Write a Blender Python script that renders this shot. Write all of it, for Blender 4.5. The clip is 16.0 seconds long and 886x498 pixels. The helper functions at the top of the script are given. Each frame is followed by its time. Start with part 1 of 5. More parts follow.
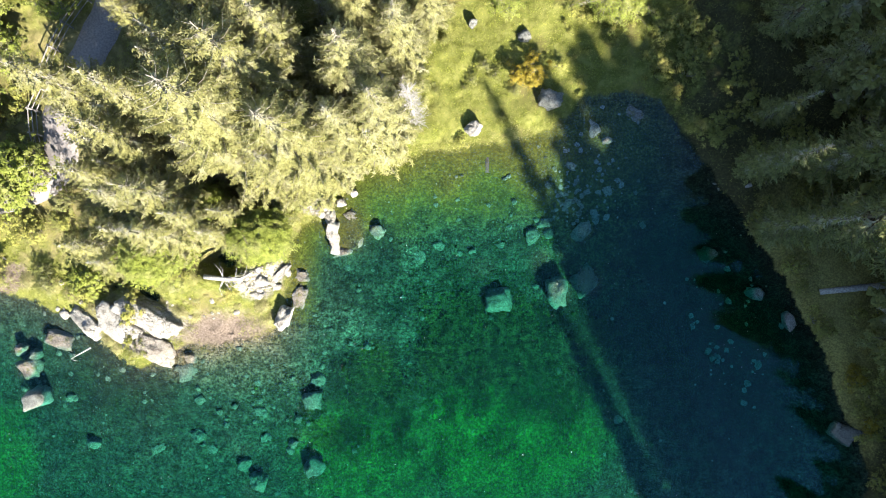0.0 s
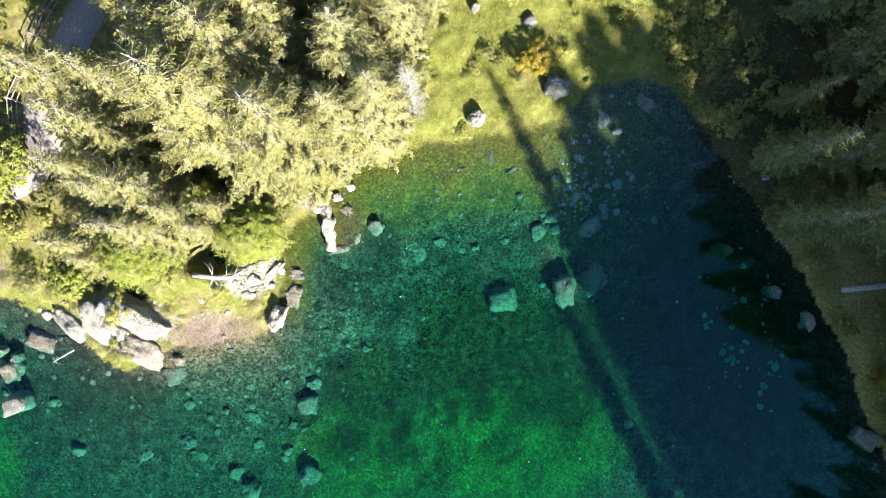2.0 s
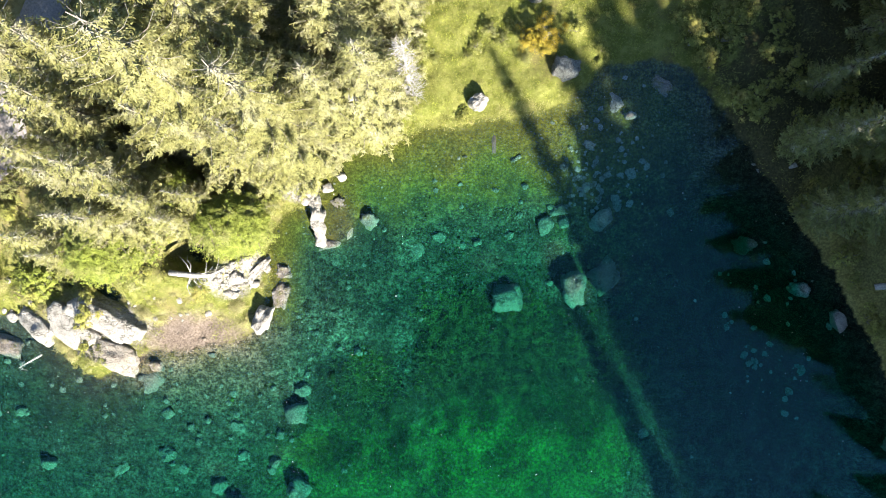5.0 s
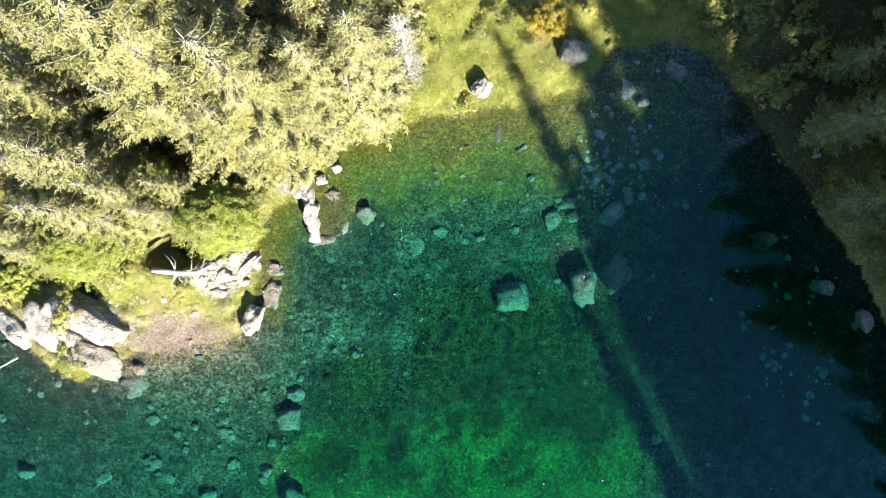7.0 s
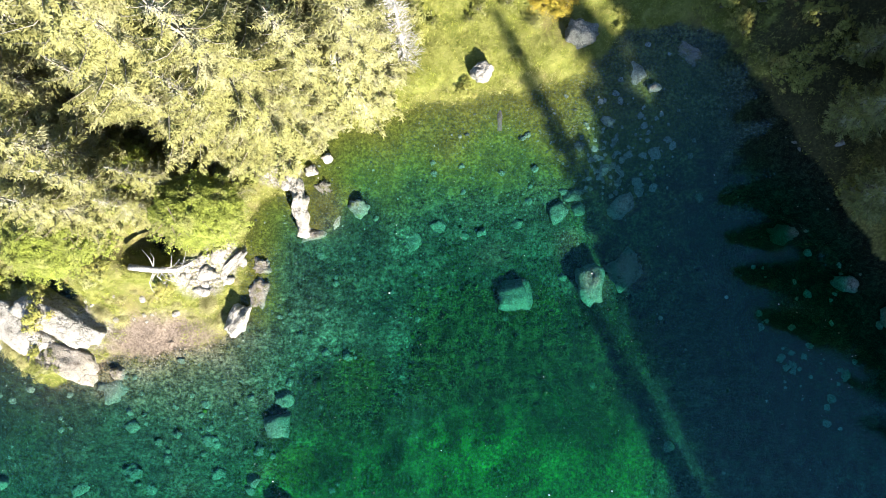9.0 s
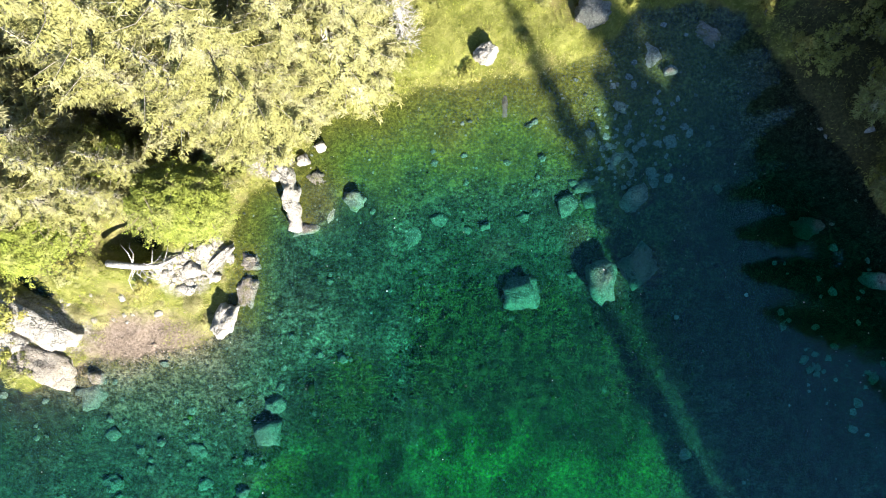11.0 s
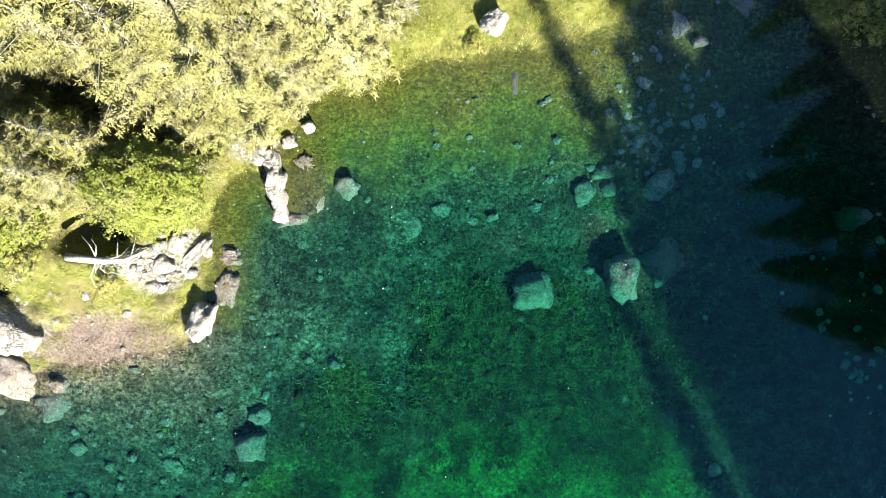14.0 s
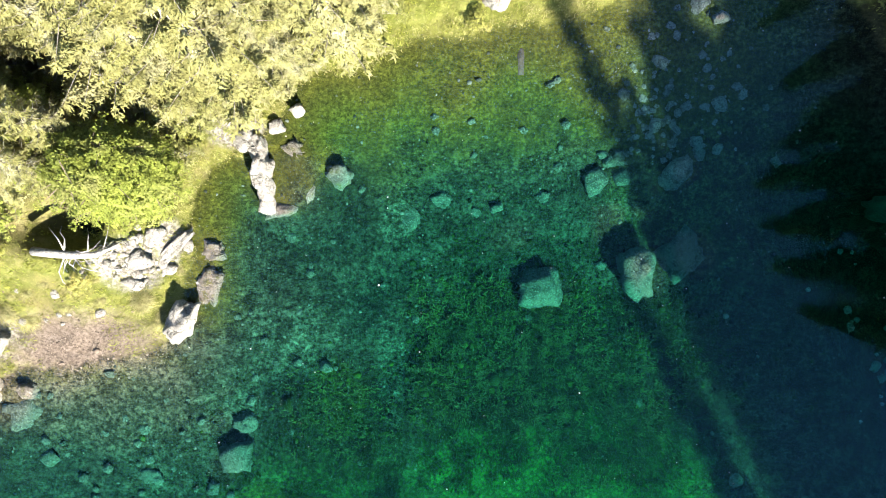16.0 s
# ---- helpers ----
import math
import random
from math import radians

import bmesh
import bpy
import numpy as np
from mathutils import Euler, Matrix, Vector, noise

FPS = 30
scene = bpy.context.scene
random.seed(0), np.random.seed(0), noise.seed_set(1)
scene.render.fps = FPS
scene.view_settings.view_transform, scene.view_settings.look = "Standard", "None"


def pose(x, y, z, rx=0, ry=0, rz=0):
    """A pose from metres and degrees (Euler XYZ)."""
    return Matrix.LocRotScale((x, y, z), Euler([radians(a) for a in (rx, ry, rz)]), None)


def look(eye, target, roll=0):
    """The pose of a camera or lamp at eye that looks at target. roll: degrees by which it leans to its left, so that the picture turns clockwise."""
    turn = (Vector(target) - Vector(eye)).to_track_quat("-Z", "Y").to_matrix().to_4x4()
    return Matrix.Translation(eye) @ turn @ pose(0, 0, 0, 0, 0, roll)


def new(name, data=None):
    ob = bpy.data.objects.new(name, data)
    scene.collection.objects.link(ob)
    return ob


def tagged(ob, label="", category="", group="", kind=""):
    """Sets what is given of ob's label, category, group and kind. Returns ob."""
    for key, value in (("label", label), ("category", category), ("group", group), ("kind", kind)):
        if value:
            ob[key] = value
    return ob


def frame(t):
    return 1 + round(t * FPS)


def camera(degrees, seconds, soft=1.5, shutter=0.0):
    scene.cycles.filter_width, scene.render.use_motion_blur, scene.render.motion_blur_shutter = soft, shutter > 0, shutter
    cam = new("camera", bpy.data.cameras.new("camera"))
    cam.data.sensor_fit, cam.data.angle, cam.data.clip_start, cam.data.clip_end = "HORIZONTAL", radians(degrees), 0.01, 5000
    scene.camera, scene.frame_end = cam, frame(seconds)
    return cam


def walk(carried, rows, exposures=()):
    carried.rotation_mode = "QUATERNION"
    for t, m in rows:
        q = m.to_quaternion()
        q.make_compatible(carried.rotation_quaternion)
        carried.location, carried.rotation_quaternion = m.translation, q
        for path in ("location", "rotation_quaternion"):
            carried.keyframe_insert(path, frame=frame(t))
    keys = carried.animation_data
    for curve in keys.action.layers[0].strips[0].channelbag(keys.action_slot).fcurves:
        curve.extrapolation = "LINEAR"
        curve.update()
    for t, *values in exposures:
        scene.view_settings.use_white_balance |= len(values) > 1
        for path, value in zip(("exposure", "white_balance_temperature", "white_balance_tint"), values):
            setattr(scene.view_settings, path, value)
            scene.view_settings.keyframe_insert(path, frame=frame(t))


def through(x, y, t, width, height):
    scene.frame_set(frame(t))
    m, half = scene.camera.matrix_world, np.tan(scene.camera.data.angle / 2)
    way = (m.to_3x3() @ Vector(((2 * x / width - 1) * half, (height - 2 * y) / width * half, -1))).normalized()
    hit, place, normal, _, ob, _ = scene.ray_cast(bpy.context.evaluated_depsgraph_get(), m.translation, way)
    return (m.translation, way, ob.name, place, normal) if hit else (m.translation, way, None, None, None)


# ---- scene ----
# An alpine lake shore seen straight down from a sinking drone. x right, y up the picture, z up; the water lies at z = 0.
cam = camera(75.0, 16.0, soft=0.95)
ROWS = [
    (0.0, -0.680, 0.418, 32.000, -0.000),
    (0.5, -0.670, 0.368, 31.609, -0.023),
    (1.0, -0.675, 0.328, 31.208, -0.043),
    (1.5, -0.738, 0.280, 30.822, -0.075),
    (2.0, -0.765, 0.238, 30.436, -0.111),
    (2.5, -0.766, 0.193, 30.031, -0.148),
    (3.0, -0.717, 0.175, 29.627, -0.183),
    (3.5, -0.689, 0.149, 29.232, -0.207),
    (4.0, -0.689, 0.099, 28.838, -0.226),
    (6.5, -0.802, -0.160, 26.809, -0.317),
    (7.0, -0.791, -0.210, 26.385, -0.344),
    (7.5, -0.792, -0.251, 25.948, -0.383),
    (8.0, -0.757, -0.294, 25.531, -0.424),
    (8.5, -0.723, -0.359, 25.126, -0.456),
    (9.0, -0.709, -0.413, 24.718, -0.479),
    (11.5, -0.774, -0.674, 22.696, -0.594),
    (12.0, -0.773, -0.725, 22.302, -0.597),
    (12.5, -0.799, -0.763, 21.882, -0.594),
    (13.0, -0.840, -0.802, 21.456, -0.588),
    (13.5, -0.858, -0.842, 21.045, -0.586),
    (14.0, -0.874, -0.889, 20.637, -0.590),
    (14.5, -0.862, -0.952, 20.221, -0.602),
    (15.0, -0.874, -1.010, 19.825, -0.628),
    (15.5, -0.903, -1.062, 19.431, -0.662),
    (16.0, -0.888, -1.109, 19.052, -0.700),
]
walk(cam, [(t, pose(x, y, z, 0, 0, turn)) for t, x, y, z, turn in ROWS])

# ---- light ----
EXPOSURE = 2.97
SUN_TO = Vector((0.46, -0.887, 0.0)).normalized()
SUN_UP = radians(31)
scene.view_settings.exposure = EXPOSURE
world = bpy.data.worlds.new("sky")
scene.world = world
world.use_nodes = True
sky = world.node_tree.nodes.new("ShaderNodeTexSky")
sky.sky_type = "NISHITA"
sky.sun_disc = False
sky.air_density, sky.dust_density, sky.ozone_density = 1.0, 0.0, 3.0
sky.sun_elevation = SUN_UP
sky.sun_rotation = math.atan2(SUN_TO.x, SUN_TO.y)
background = world.node_tree.nodes["Background"]
background.inputs["Strength"].default_value = 0.078
world.node_tree.links.new(sky.outputs[0], background.inputs["Color"])
lamp = bpy.data.lights.new("sun", "SUN")
lamp.energy, lamp.angle, lamp.color = 5.0, radians(0.53), (1.0, 0.95, 0.86)
sun = new("sun", lamp)
sun_way = Vector((SUN_TO.x * math.cos(SUN_UP), SUN_TO.y * math.cos(SUN_UP), math.sin(SUN_UP)))
sun.matrix_world = look(sun_way * 80, (0, 0, 0))


# ---- materials ----
class Nodes:
    """A short way to write node trees."""

    def __init__(self, name):
        self.mat = bpy.data.materials.new(name)
        self.mat.use_nodes = True
        self.tree = self.mat.node_tree
        self.bsdf = self.tree.nodes["Principled BSDF"]
        self.out = self.tree.nodes["Material Output"]
        self.place = self.tree.nodes.new("ShaderNodeNewGeometry").outputs["Position"]

    def put(self, socket, value):
        if isinstance(value, bpy.types.NodeSocket):
            self.tree.links.new(value, socket)
        elif isinstance(value, tuple) and len(value) == 3 and socket.type == "RGBA":
            socket.default_value = (*value, 1)
        else:
            socket.default_value = value

    def node(self, kind, **given):
        made = self.tree.nodes.new(kind)
        for key, value in given.items():
            self.put(made.inputs[key], value)
        return made

    def noise(self, scale, detail=4.0, rough=0.55, vector=None, warp=0.0):
        made = self.node("ShaderNodeTexNoise", Scale=scale, Detail=detail, Roughness=rough, Distortion=warp)
        self.put(made.inputs["Vector"], vector or self.place)
        return made.outputs[0]

    def cells(self, scale, vector=None, feature="F1"):
        made = self.tree.nodes.new("ShaderNodeTexVoronoi")
        made.feature = feature
        self.put(made.inputs["Vector"], vector or self.place)
        made.inputs["Scale"].default_value = scale
        return made.outputs[0]

    def math(self, what, a, b=0.0, clamp=False):
        made = self.tree.nodes.new("ShaderNodeMath")
        made.operation, made.use_clamp = what, clamp
        self.put(made.inputs[0], a)
        self.put(made.inputs[1], b)
        return made.outputs[0]

    def span(self, value, low, high, a=0.0, b=1.0):
        made = self.node("ShaderNodeMapRange", **{"From Min": low, "From Max": high, "To Min": a, "To Max": b})
        made.interpolation_type = "SMOOTHSTEP"
        self.put(made.inputs["Value"], value)
        return made.outputs[0]

    def mix(self, factor, a, b, blend="MIX"):
        made = self.tree.nodes.new("ShaderNodeMix")
        made.data_type, made.blend_type = "RGBA", blend
        self.put(made.inputs[0], factor)
        self.put(made.inputs[6], a)
        self.put(made.inputs[7], b)
        return made.outputs[2]

    def height(self):
        made = self.tree.nodes.new("ShaderNodeSeparateXYZ")
        self.put(made.inputs[0], self.place)
        return made.outputs[2]

    def patch(self, x, y, rx, ry, ragged, soft=0.5):
        """1 inside an ellipse on the plan, with an edge made uneven by the value ragged."""
        parts = self.tree.nodes.new("ShaderNodeSeparateXYZ")
        self.put(parts.inputs[0], self.place)
        u = self.math("DIVIDE", self.math("SUBTRACT", parts.outputs[0], x), rx)
        v = self.math("DIVIDE", self.math("SUBTRACT", parts.outputs[1], y), ry)
        r = self.math("ADD", self.math("MULTIPLY", u, u), self.math("MULTIPLY", v, v))
        return self.span(self.math("ADD", r, ragged), 1.0 - soft, 1.0 + soft, 1.0, 0.0)

    def bump(self, value, strength, distance):
        made = self.node("ShaderNodeBump", Strength=strength, Distance=distance)
        self.put(made.inputs["Height"], value)
        self.put(self.bsdf.inputs["Normal"], made.outputs[0])
        return made.outputs[0]

    def done(self, colour, roughness=0.9, gloss=0.2):
        self.put(self.bsdf.inputs["Base Color"], colour)
        self.put(self.bsdf.inputs["Roughness"], roughness)
        self.bsdf.inputs["Specular IOR Level"].default_value = gloss
        return self.mat


def foliage(name, dark, light, dry, through=0.35, patchy=1.2):
    n = Nodes(name)
    geo = n.tree.nodes.new("ShaderNodeNewGeometry")
    info = n.tree.nodes.new("ShaderNodeObjectInfo")
    colour = n.mix(n.span(geo.outputs["Random Per Island"], 0.0, 1.0, 0.2, 0.8), dark, light)
    colour = n.mix(n.span(n.noise(patchy, 3.0), 0.45, 0.75, 0.0, 0.75), colour, dry)
    colour = n.mix(n.math("MULTIPLY", info.outputs["Random"], 0.3), colour, light)
    # older growth near the stem is bare and grey
    age = n.tree.nodes.new("ShaderNodeAttribute")
    age.attribute_name = "age"
    old = n.math("ADD", age.outputs["Fac"], n.math("MULTIPLY", n.math("SUBTRACT", n.noise(2.2, 4), 0.5), 0.9))
    colour = n.mix(n.span(old, 0.5, 0.95, 0.0, 0.8), colour, (0.27, 0.255, 0.21))
    colour = n.mix(1.0, colour, n.math("MULTIPLY", n.span(n.noise(4.5, 4, 0.65), 0.36, 0.64, 0.75, 1.32), n.span(n.noise(1.1, 3), 0.35, 0.65, 0.95, 1.15)), "MULTIPLY")
    n.done(colour, 0.7, 0.15)
    leaf = n.tree.nodes.new("ShaderNodeBsdfTranslucent")
    n.put(leaf.inputs["Color"], colour)
    both = n.tree.nodes.new("ShaderNodeMixShader")
    both.inputs[0].default_value = through
    n.tree.links.new(n.bsdf.outputs[0], both.inputs[1])
    n.tree.links.new(leaf.outputs[0], both.inputs[2])
    n.tree.links.new(both.outputs[0], n.out.inputs["Surface"])
    return n.mat


def ground_material():
    n = Nodes("shore_and_lake_bed")
    z = n.height()
    big, mid, fine = n.noise(0.35, 4), n.noise(1.6, 5), n.noise(9.0, 5, 0.65)
    grain = n.noise(38.0, 4, 0.7)
    ragged = n.math("MULTIPLY", n.math("SUBTRACT", n.noise(0.9, 8, 0.7), 0.5), 2.6)
    # land: grass and moss, dry straw, bare earth
    land = n.mix(n.span(mid, 0.35, 0.65), (0.088, 0.096, 0.016), (0.155, 0.155, 0.038))
    land = n.mix(n.span(n.noise(4.2, 6, 0.75), 0.48, 0.62, 0.0, 0.65), land, (0.07, 0.082, 0.012))
    land = n.mix(n.span(fine, 0.5, 0.7, 0.0, 0.7), land, (0.2, 0.182, 0.068))
    land = n.mix(n.span(big, 0.55, 0.75, 0.0, 0.8), land, (0.12, 0.085, 0.045))
    # wood floor: brown litter, painted darker still to deepen the wood's shade
    shaded_woods = n.patch(25.0, 3.0, 13.0, 21.0, ragged, 0.25)
    land = n.mix(shaded_woods, land, n.mix(n.span(fine, 0.4, 0.65), (0.034, 0.031, 0.013), (0.068, 0.062, 0.024)))
    # bank grass, its colour lightened to stand in for light missing there
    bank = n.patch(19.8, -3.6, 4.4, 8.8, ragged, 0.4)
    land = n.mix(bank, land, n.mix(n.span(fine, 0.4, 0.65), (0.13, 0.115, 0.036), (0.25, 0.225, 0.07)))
    left = n.patch(-17.0, 6.5, 9.5, 7.5, ragged, 0.3)
    land = n.mix(n.math("MULTIPLY", left, 0.75), land, n.mix(n.span(mid, 0.4, 0.6), (0.1, 0.085, 0.036), (0.2, 0.162, 0.078)))
    gravel = n.math("MAXIMUM", n.patch(-13.0, -4.2, 2.6, 1.2, ragged, 0.9), n.patch(-10.9, 3.4, 0.7, 0.5, ragged, 0.4))
    gravel = n.math("MAXIMUM", gravel, n.patch(-25.5, -1.2, 2.4, 0.9, ragged, 0.4))
    land = n.mix(gravel, land, n.mix(n.span(fine, 0.35, 0.65), (0.09, 0.066, 0.048), (0.18, 0.14, 0.11)))
    rubble = n.math("MAXIMUM", n.patch(-10.8, -1.5, 0.9, 0.9, ragged, 0.5), n.patch(-9.8, -0.9, 0.4, 0.9, ragged, 0.5))
    rubble = n.math("MAXIMUM", rubble, n.patch(-17.6, -3.6, 3.0, 1.3, ragged, 0.5))
    rubble = n.math("MAXIMUM", rubble, n.patch(-7.6, 2.9, 0.9, 0.6, ragged, 0.5))
    land = n.mix(rubble, land, n.mix(n.span(fine, 0.4, 0.6), (0.11, 0.095, 0.075), (0.26, 0.24, 0.21)))
    mild = n.math("MULTIPLY", ragged, 0.55)
    # bed: pale silt, olive growth in the shallows, green algae, dark weed
    weed = n.math("MAXIMUM", n.patch(1.5, -4.9, 3.6, 2.7, mild, 0.3), n.math("MULTIPLY", n.patch(-4.6, -7.2, 2.2, 2.2, ragged, 0.7), 0.8))
    weed = n.math("MAXIMUM", weed, n.math("MULTIPLY", n.patch(5.4, -6.4, 3.4, 3.2, ragged, 0.7), 0.55))
    weed = n.math("MAXIMUM", weed, n.math("MULTIPLY", n.patch(-18.5, -7.0, 3.2, 2.6, ragged, 0.7), 0.7))
    tangle = n.math("MAXIMUM", weed, n.patch(-6.0, -4.5, 4.0, 4.5, ragged, 0.8))
    silt = n.mix(n.span(mid, 0.3, 0.7), (0.013, 0.018, 0.0105), (0.028, 0.034, 0.022))
    silt = n.mix(n.span(fine, 0.48, 0.68, 0.0, 0.7), silt, (0.047, 0.06, 0.036))
    silt = n.mix(n.math("MULTIPLY", tangle, n.span(n.noise(8.0, 6, 0.8), 0.5, 0.6, 0.0, 0.85)), silt, (0.006, 0.01, 0.005))
    silt = n.mix(n.span(n.noise(4.5, 6, 0.75), 0.56, 0.62, 0.0, 0.35), silt, (0.008, 0.014, 0.007))
    silt = n.mix(n.span(n.noise(17.0, 4, 0.8), 0.56, 0.66, 0.0, 0.45), silt, (0.011, 0.017, 0.01))
    silt = n.mix(n.span(n.noise(26.0, 4, 0.75), 0.58, 0.68, 0.0, 0.55), silt, (0.085, 0.1, 0.065))
    shallow = n.mix(n.span(fine, 0.35, 0.65), (0.032, 0.034, 0.004), (0.07, 0.069, 0.009))
    olive = n.math("MULTIPLY", n.span(n.math("ADD", z, n.math("MULTIPLY", ragged, 0.14)), -1.1, -0.4), n.patch(0.5, 5.0, 11.5, 5.0, ragged, 0.5))
    olive = n.math("MAXIMUM", olive, n.math("MULTIPLY", n.span(z, -0.7, -0.1), n.patch(-8.0, -0.5, 2.2, 3.6, ragged, 0.4)))
    bed = n.mix(olive, silt, shallow)
    growth = n.math("MAXIMUM", n.patch(3.3, -10.5, 5.6, 4.0, mild, 0.5), n.math("MULTIPLY", n.patch(-4.6, -11.6, 4.6, 3.4, mild, 0.9), 0.8))
    growth = n.math("MAXIMUM", growth, n.math("MULTIPLY", n.patch(-26.0, -12.0, 1.8, 3.4, ragged, 0.8), 0.7))
    # bed under the wood's shade, greener and lighter to lift that shade by colour
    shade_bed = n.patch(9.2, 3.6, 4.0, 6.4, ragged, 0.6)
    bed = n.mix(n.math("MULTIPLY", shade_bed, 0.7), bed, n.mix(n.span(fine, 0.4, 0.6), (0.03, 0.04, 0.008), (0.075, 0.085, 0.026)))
    pale = n.math("MAXIMUM", n.patch(-6.6, -2.6, 2.4, 3.0, ragged, 0.5), n.patch(-15.0, -9.6, 6.0, 2.6, ragged, 0.6))
    bed = n.mix(n.math("MULTIPLY", pale, n.span(mid, 0.45, 0.6, 0.0, 0.12)), bed, (0.07, 0.092, 0.055))
    bed = n.mix(n.math("MULTIPLY", growth, 0.85), bed, n.mix(n.span(n.noise(7.0, 7, 0.75), 0.38, 0.62), (0.005, 0.038, 0.005), (0.018, 0.104, 0.011)))
    bed = n.mix(n.math("MULTIPLY", weed, 0.95), bed, n.mix(n.span(n.noise(5.5, 7, 0.75), 0.42, 0.6), (0.001, 0.003, 0.0005), (0.012, 0.021, 0.004)))
    # washed-out clearings of turquoise silt, an olive cushion between them
    clear = n.math("MAXIMUM", n.patch(-6.2, -4.3, 1.7, 1.3, ragged, 0.35), n.patch(-2.7, -5.4, 0.5, 2.0, ragged, 0.4))
    clear = n.math("MAXIMUM", clear, n.math("MAXIMUM", n.patch(-2.4, -0.2, 0.6, 0.9, ragged, 0.4), n.patch(-8.4, -6.4, 1.2, 0.9, ragged, 0.4)))
    clear = n.math("MULTIPLY", clear, n.span(n.noise(3.2, 7, 0.75), 0.42, 0.56, 0.0, 0.8))
    bed = n.mix(clear, bed, n.mix(n.span(fine, 0.4, 0.62), (0.038, 0.052, 0.034), (0.082, 0.1, 0.066)))
    moss = n.math("MAXIMUM", n.patch(-4.7, -6.4, 1.1, 1.3, ragged, 0.4), n.patch(-7.4, -10.2, 1.2, 0.9, ragged, 0.4))
    bed = n.mix(n.math("MULTIPLY", moss, 0.75), bed, n.mix(n.span(n.noise(7.0, 7, 0.75), 0.4, 0.6), (0.008, 0.018, 0.002), (0.034, 0.055, 0.005)))
    murk = n.math("MAXIMUM", n.patch(-6.0, -6.6, 1.1, 1.6, ragged, 0.5), n.patch(-4.4, 0.2, 1.0, 1.4, ragged, 0.5))
    murk = n.math("MAXIMUM", murk, n.math("MULTIPLY", n.patch(-19.5, -8.6, 6.0, 3.4, ragged, 0.7), 0.6))
    bed = n.mix(n.math("MULTIPLY", murk, 0.6), bed, (0.007, 0.013, 0.009))
    # bed off the wooded bank: its shade and dark tree reflections painted in
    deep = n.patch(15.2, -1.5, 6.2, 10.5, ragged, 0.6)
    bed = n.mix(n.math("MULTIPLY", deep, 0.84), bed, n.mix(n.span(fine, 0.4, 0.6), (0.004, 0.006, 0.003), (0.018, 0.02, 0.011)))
    beach = n.patch(-12.6, -5.6, 4.0, 2.2, ragged, 0.6)
    bed = n.mix(n.math("MULTIPLY", beach, 0.65), bed, n.mix(n.span(fine, 0.35, 0.65), (0.03, 0.024, 0.013), (0.085, 0.066, 0.042)))
    brink = n.math("MULTIPLY", beach, n.span(n.math("ADD", z, n.math("MULTIPLY", ragged, 0.1)), -0.5, -0.05, 0.0, 0.85))
    bed = n.mix(brink, bed, n.mix(n.span(mid, 0.35, 0.65), (0.06, 0.052, 0.014), (0.12, 0.09, 0.06)))
    lumps = n.math("ADD", n.math("MULTIPLY", n.span(n.noise(1.9, 9, 0.8), 0.4, 0.6, 0.4, 1.4), n.span(n.noise(6.0, 8, 0.85), 0.4, 0.6, 0.1, 1.6)), n.span(n.noise(21.0, 4, 0.8), 0.56, 0.68, 0.0, 0.6))
    bed = n.mix(n.span(n.math("MAXIMUM", olive, n.math("MULTIPLY", growth, 0.7)), 0.0, 1.0, 1.0, 0.5), bed, lumps, "MULTIPLY")
    wet = n.span(z, -0.06, 0.05)
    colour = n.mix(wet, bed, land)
    colour = n.mix(n.span(grain, 0.3, 0.75, 0.0, 0.5), colour, n.mix(0.6, colour, (0.02, 0.02, 0.01)))
    n.bump(n.math("ADD", n.math("MULTIPLY", fine, n.span(wet, 0.0, 1.0, 1.0, 0.25)), n.math("MULTIPLY", grain, 0.4)), 1.0, 0.16)
    return n.done(colour, 0.95, 0.1)


def rock_material(name, light, dark, moss, mossy, clean=0.0):
    n = Nodes(name)
    coarse, fine = n.noise(2.6, 8, 0.68), n.noise(14.0, 6, 0.75)
    colour = n.mix(n.span(coarse, 0.46 + clean, 0.7 + clean), light, dark)
    colour = n.mix(n.span(fine, 0.5 + clean, 0.62 + clean, 0.0, 0.85), colour, dark)
    colour = n.mix(n.span(n.noise(3.5, 4), 0.62 - mossy, 0.75 - mossy, 0.0, 0.85), colour, moss)
    warped = n.node("ShaderNodeVectorMath", **{})
    n.put(warped.inputs[0], n.place)
    wob = n.node("ShaderNodeTexNoise", Scale=2.0, Detail=4.0)
    n.put(wob.inputs["Vector"], n.place)
    n.put(warped.inputs[1], wob.outputs["Color"])
    crack = n.span(n.cells(1.1, warped.outputs[0], "DISTANCE_TO_EDGE"), 0.0, 0.035)
    crack = n.math("MAXIMUM", crack, n.span(n.noise(1.3, 3), 0.45, 0.55))
    colour = n.mix(crack, n.mix(0.6, colour, (0.03, 0.03, 0.03)), colour)
    colour = n.mix(n.span(n.noise(19.0, 5, 0.8), 0.53, 0.6, 0.0, 0.75), colour, n.mix(0.75, dark, (0.01, 0.01, 0.008)))
    colour = n.mix(n.span(n.noise(30.0, 3, 0.7), 0.57, 0.65, 0.0, 0.75), colour, n.mix(0.6, light, (0.4, 0.4, 0.36)))
    n.bump(n.math("ADD", n.math("ADD", coarse, n.math("MULTIPLY", fine, 0.5)), n.math("MULTIPLY", crack, 0.4)), 1.0, 0.22)
    return n.done(colour, 0.9, 0.2)


def bark_material(name, light, dark):
    n = Nodes(name)
    grain = n.noise(11.0, 6, 0.7, warp=0.6)
    n.bump(grain, 0.7, 0.03)
    return n.done(n.mix(n.span(grain, 0.35, 0.65), dark, light), 0.9, 0.15)


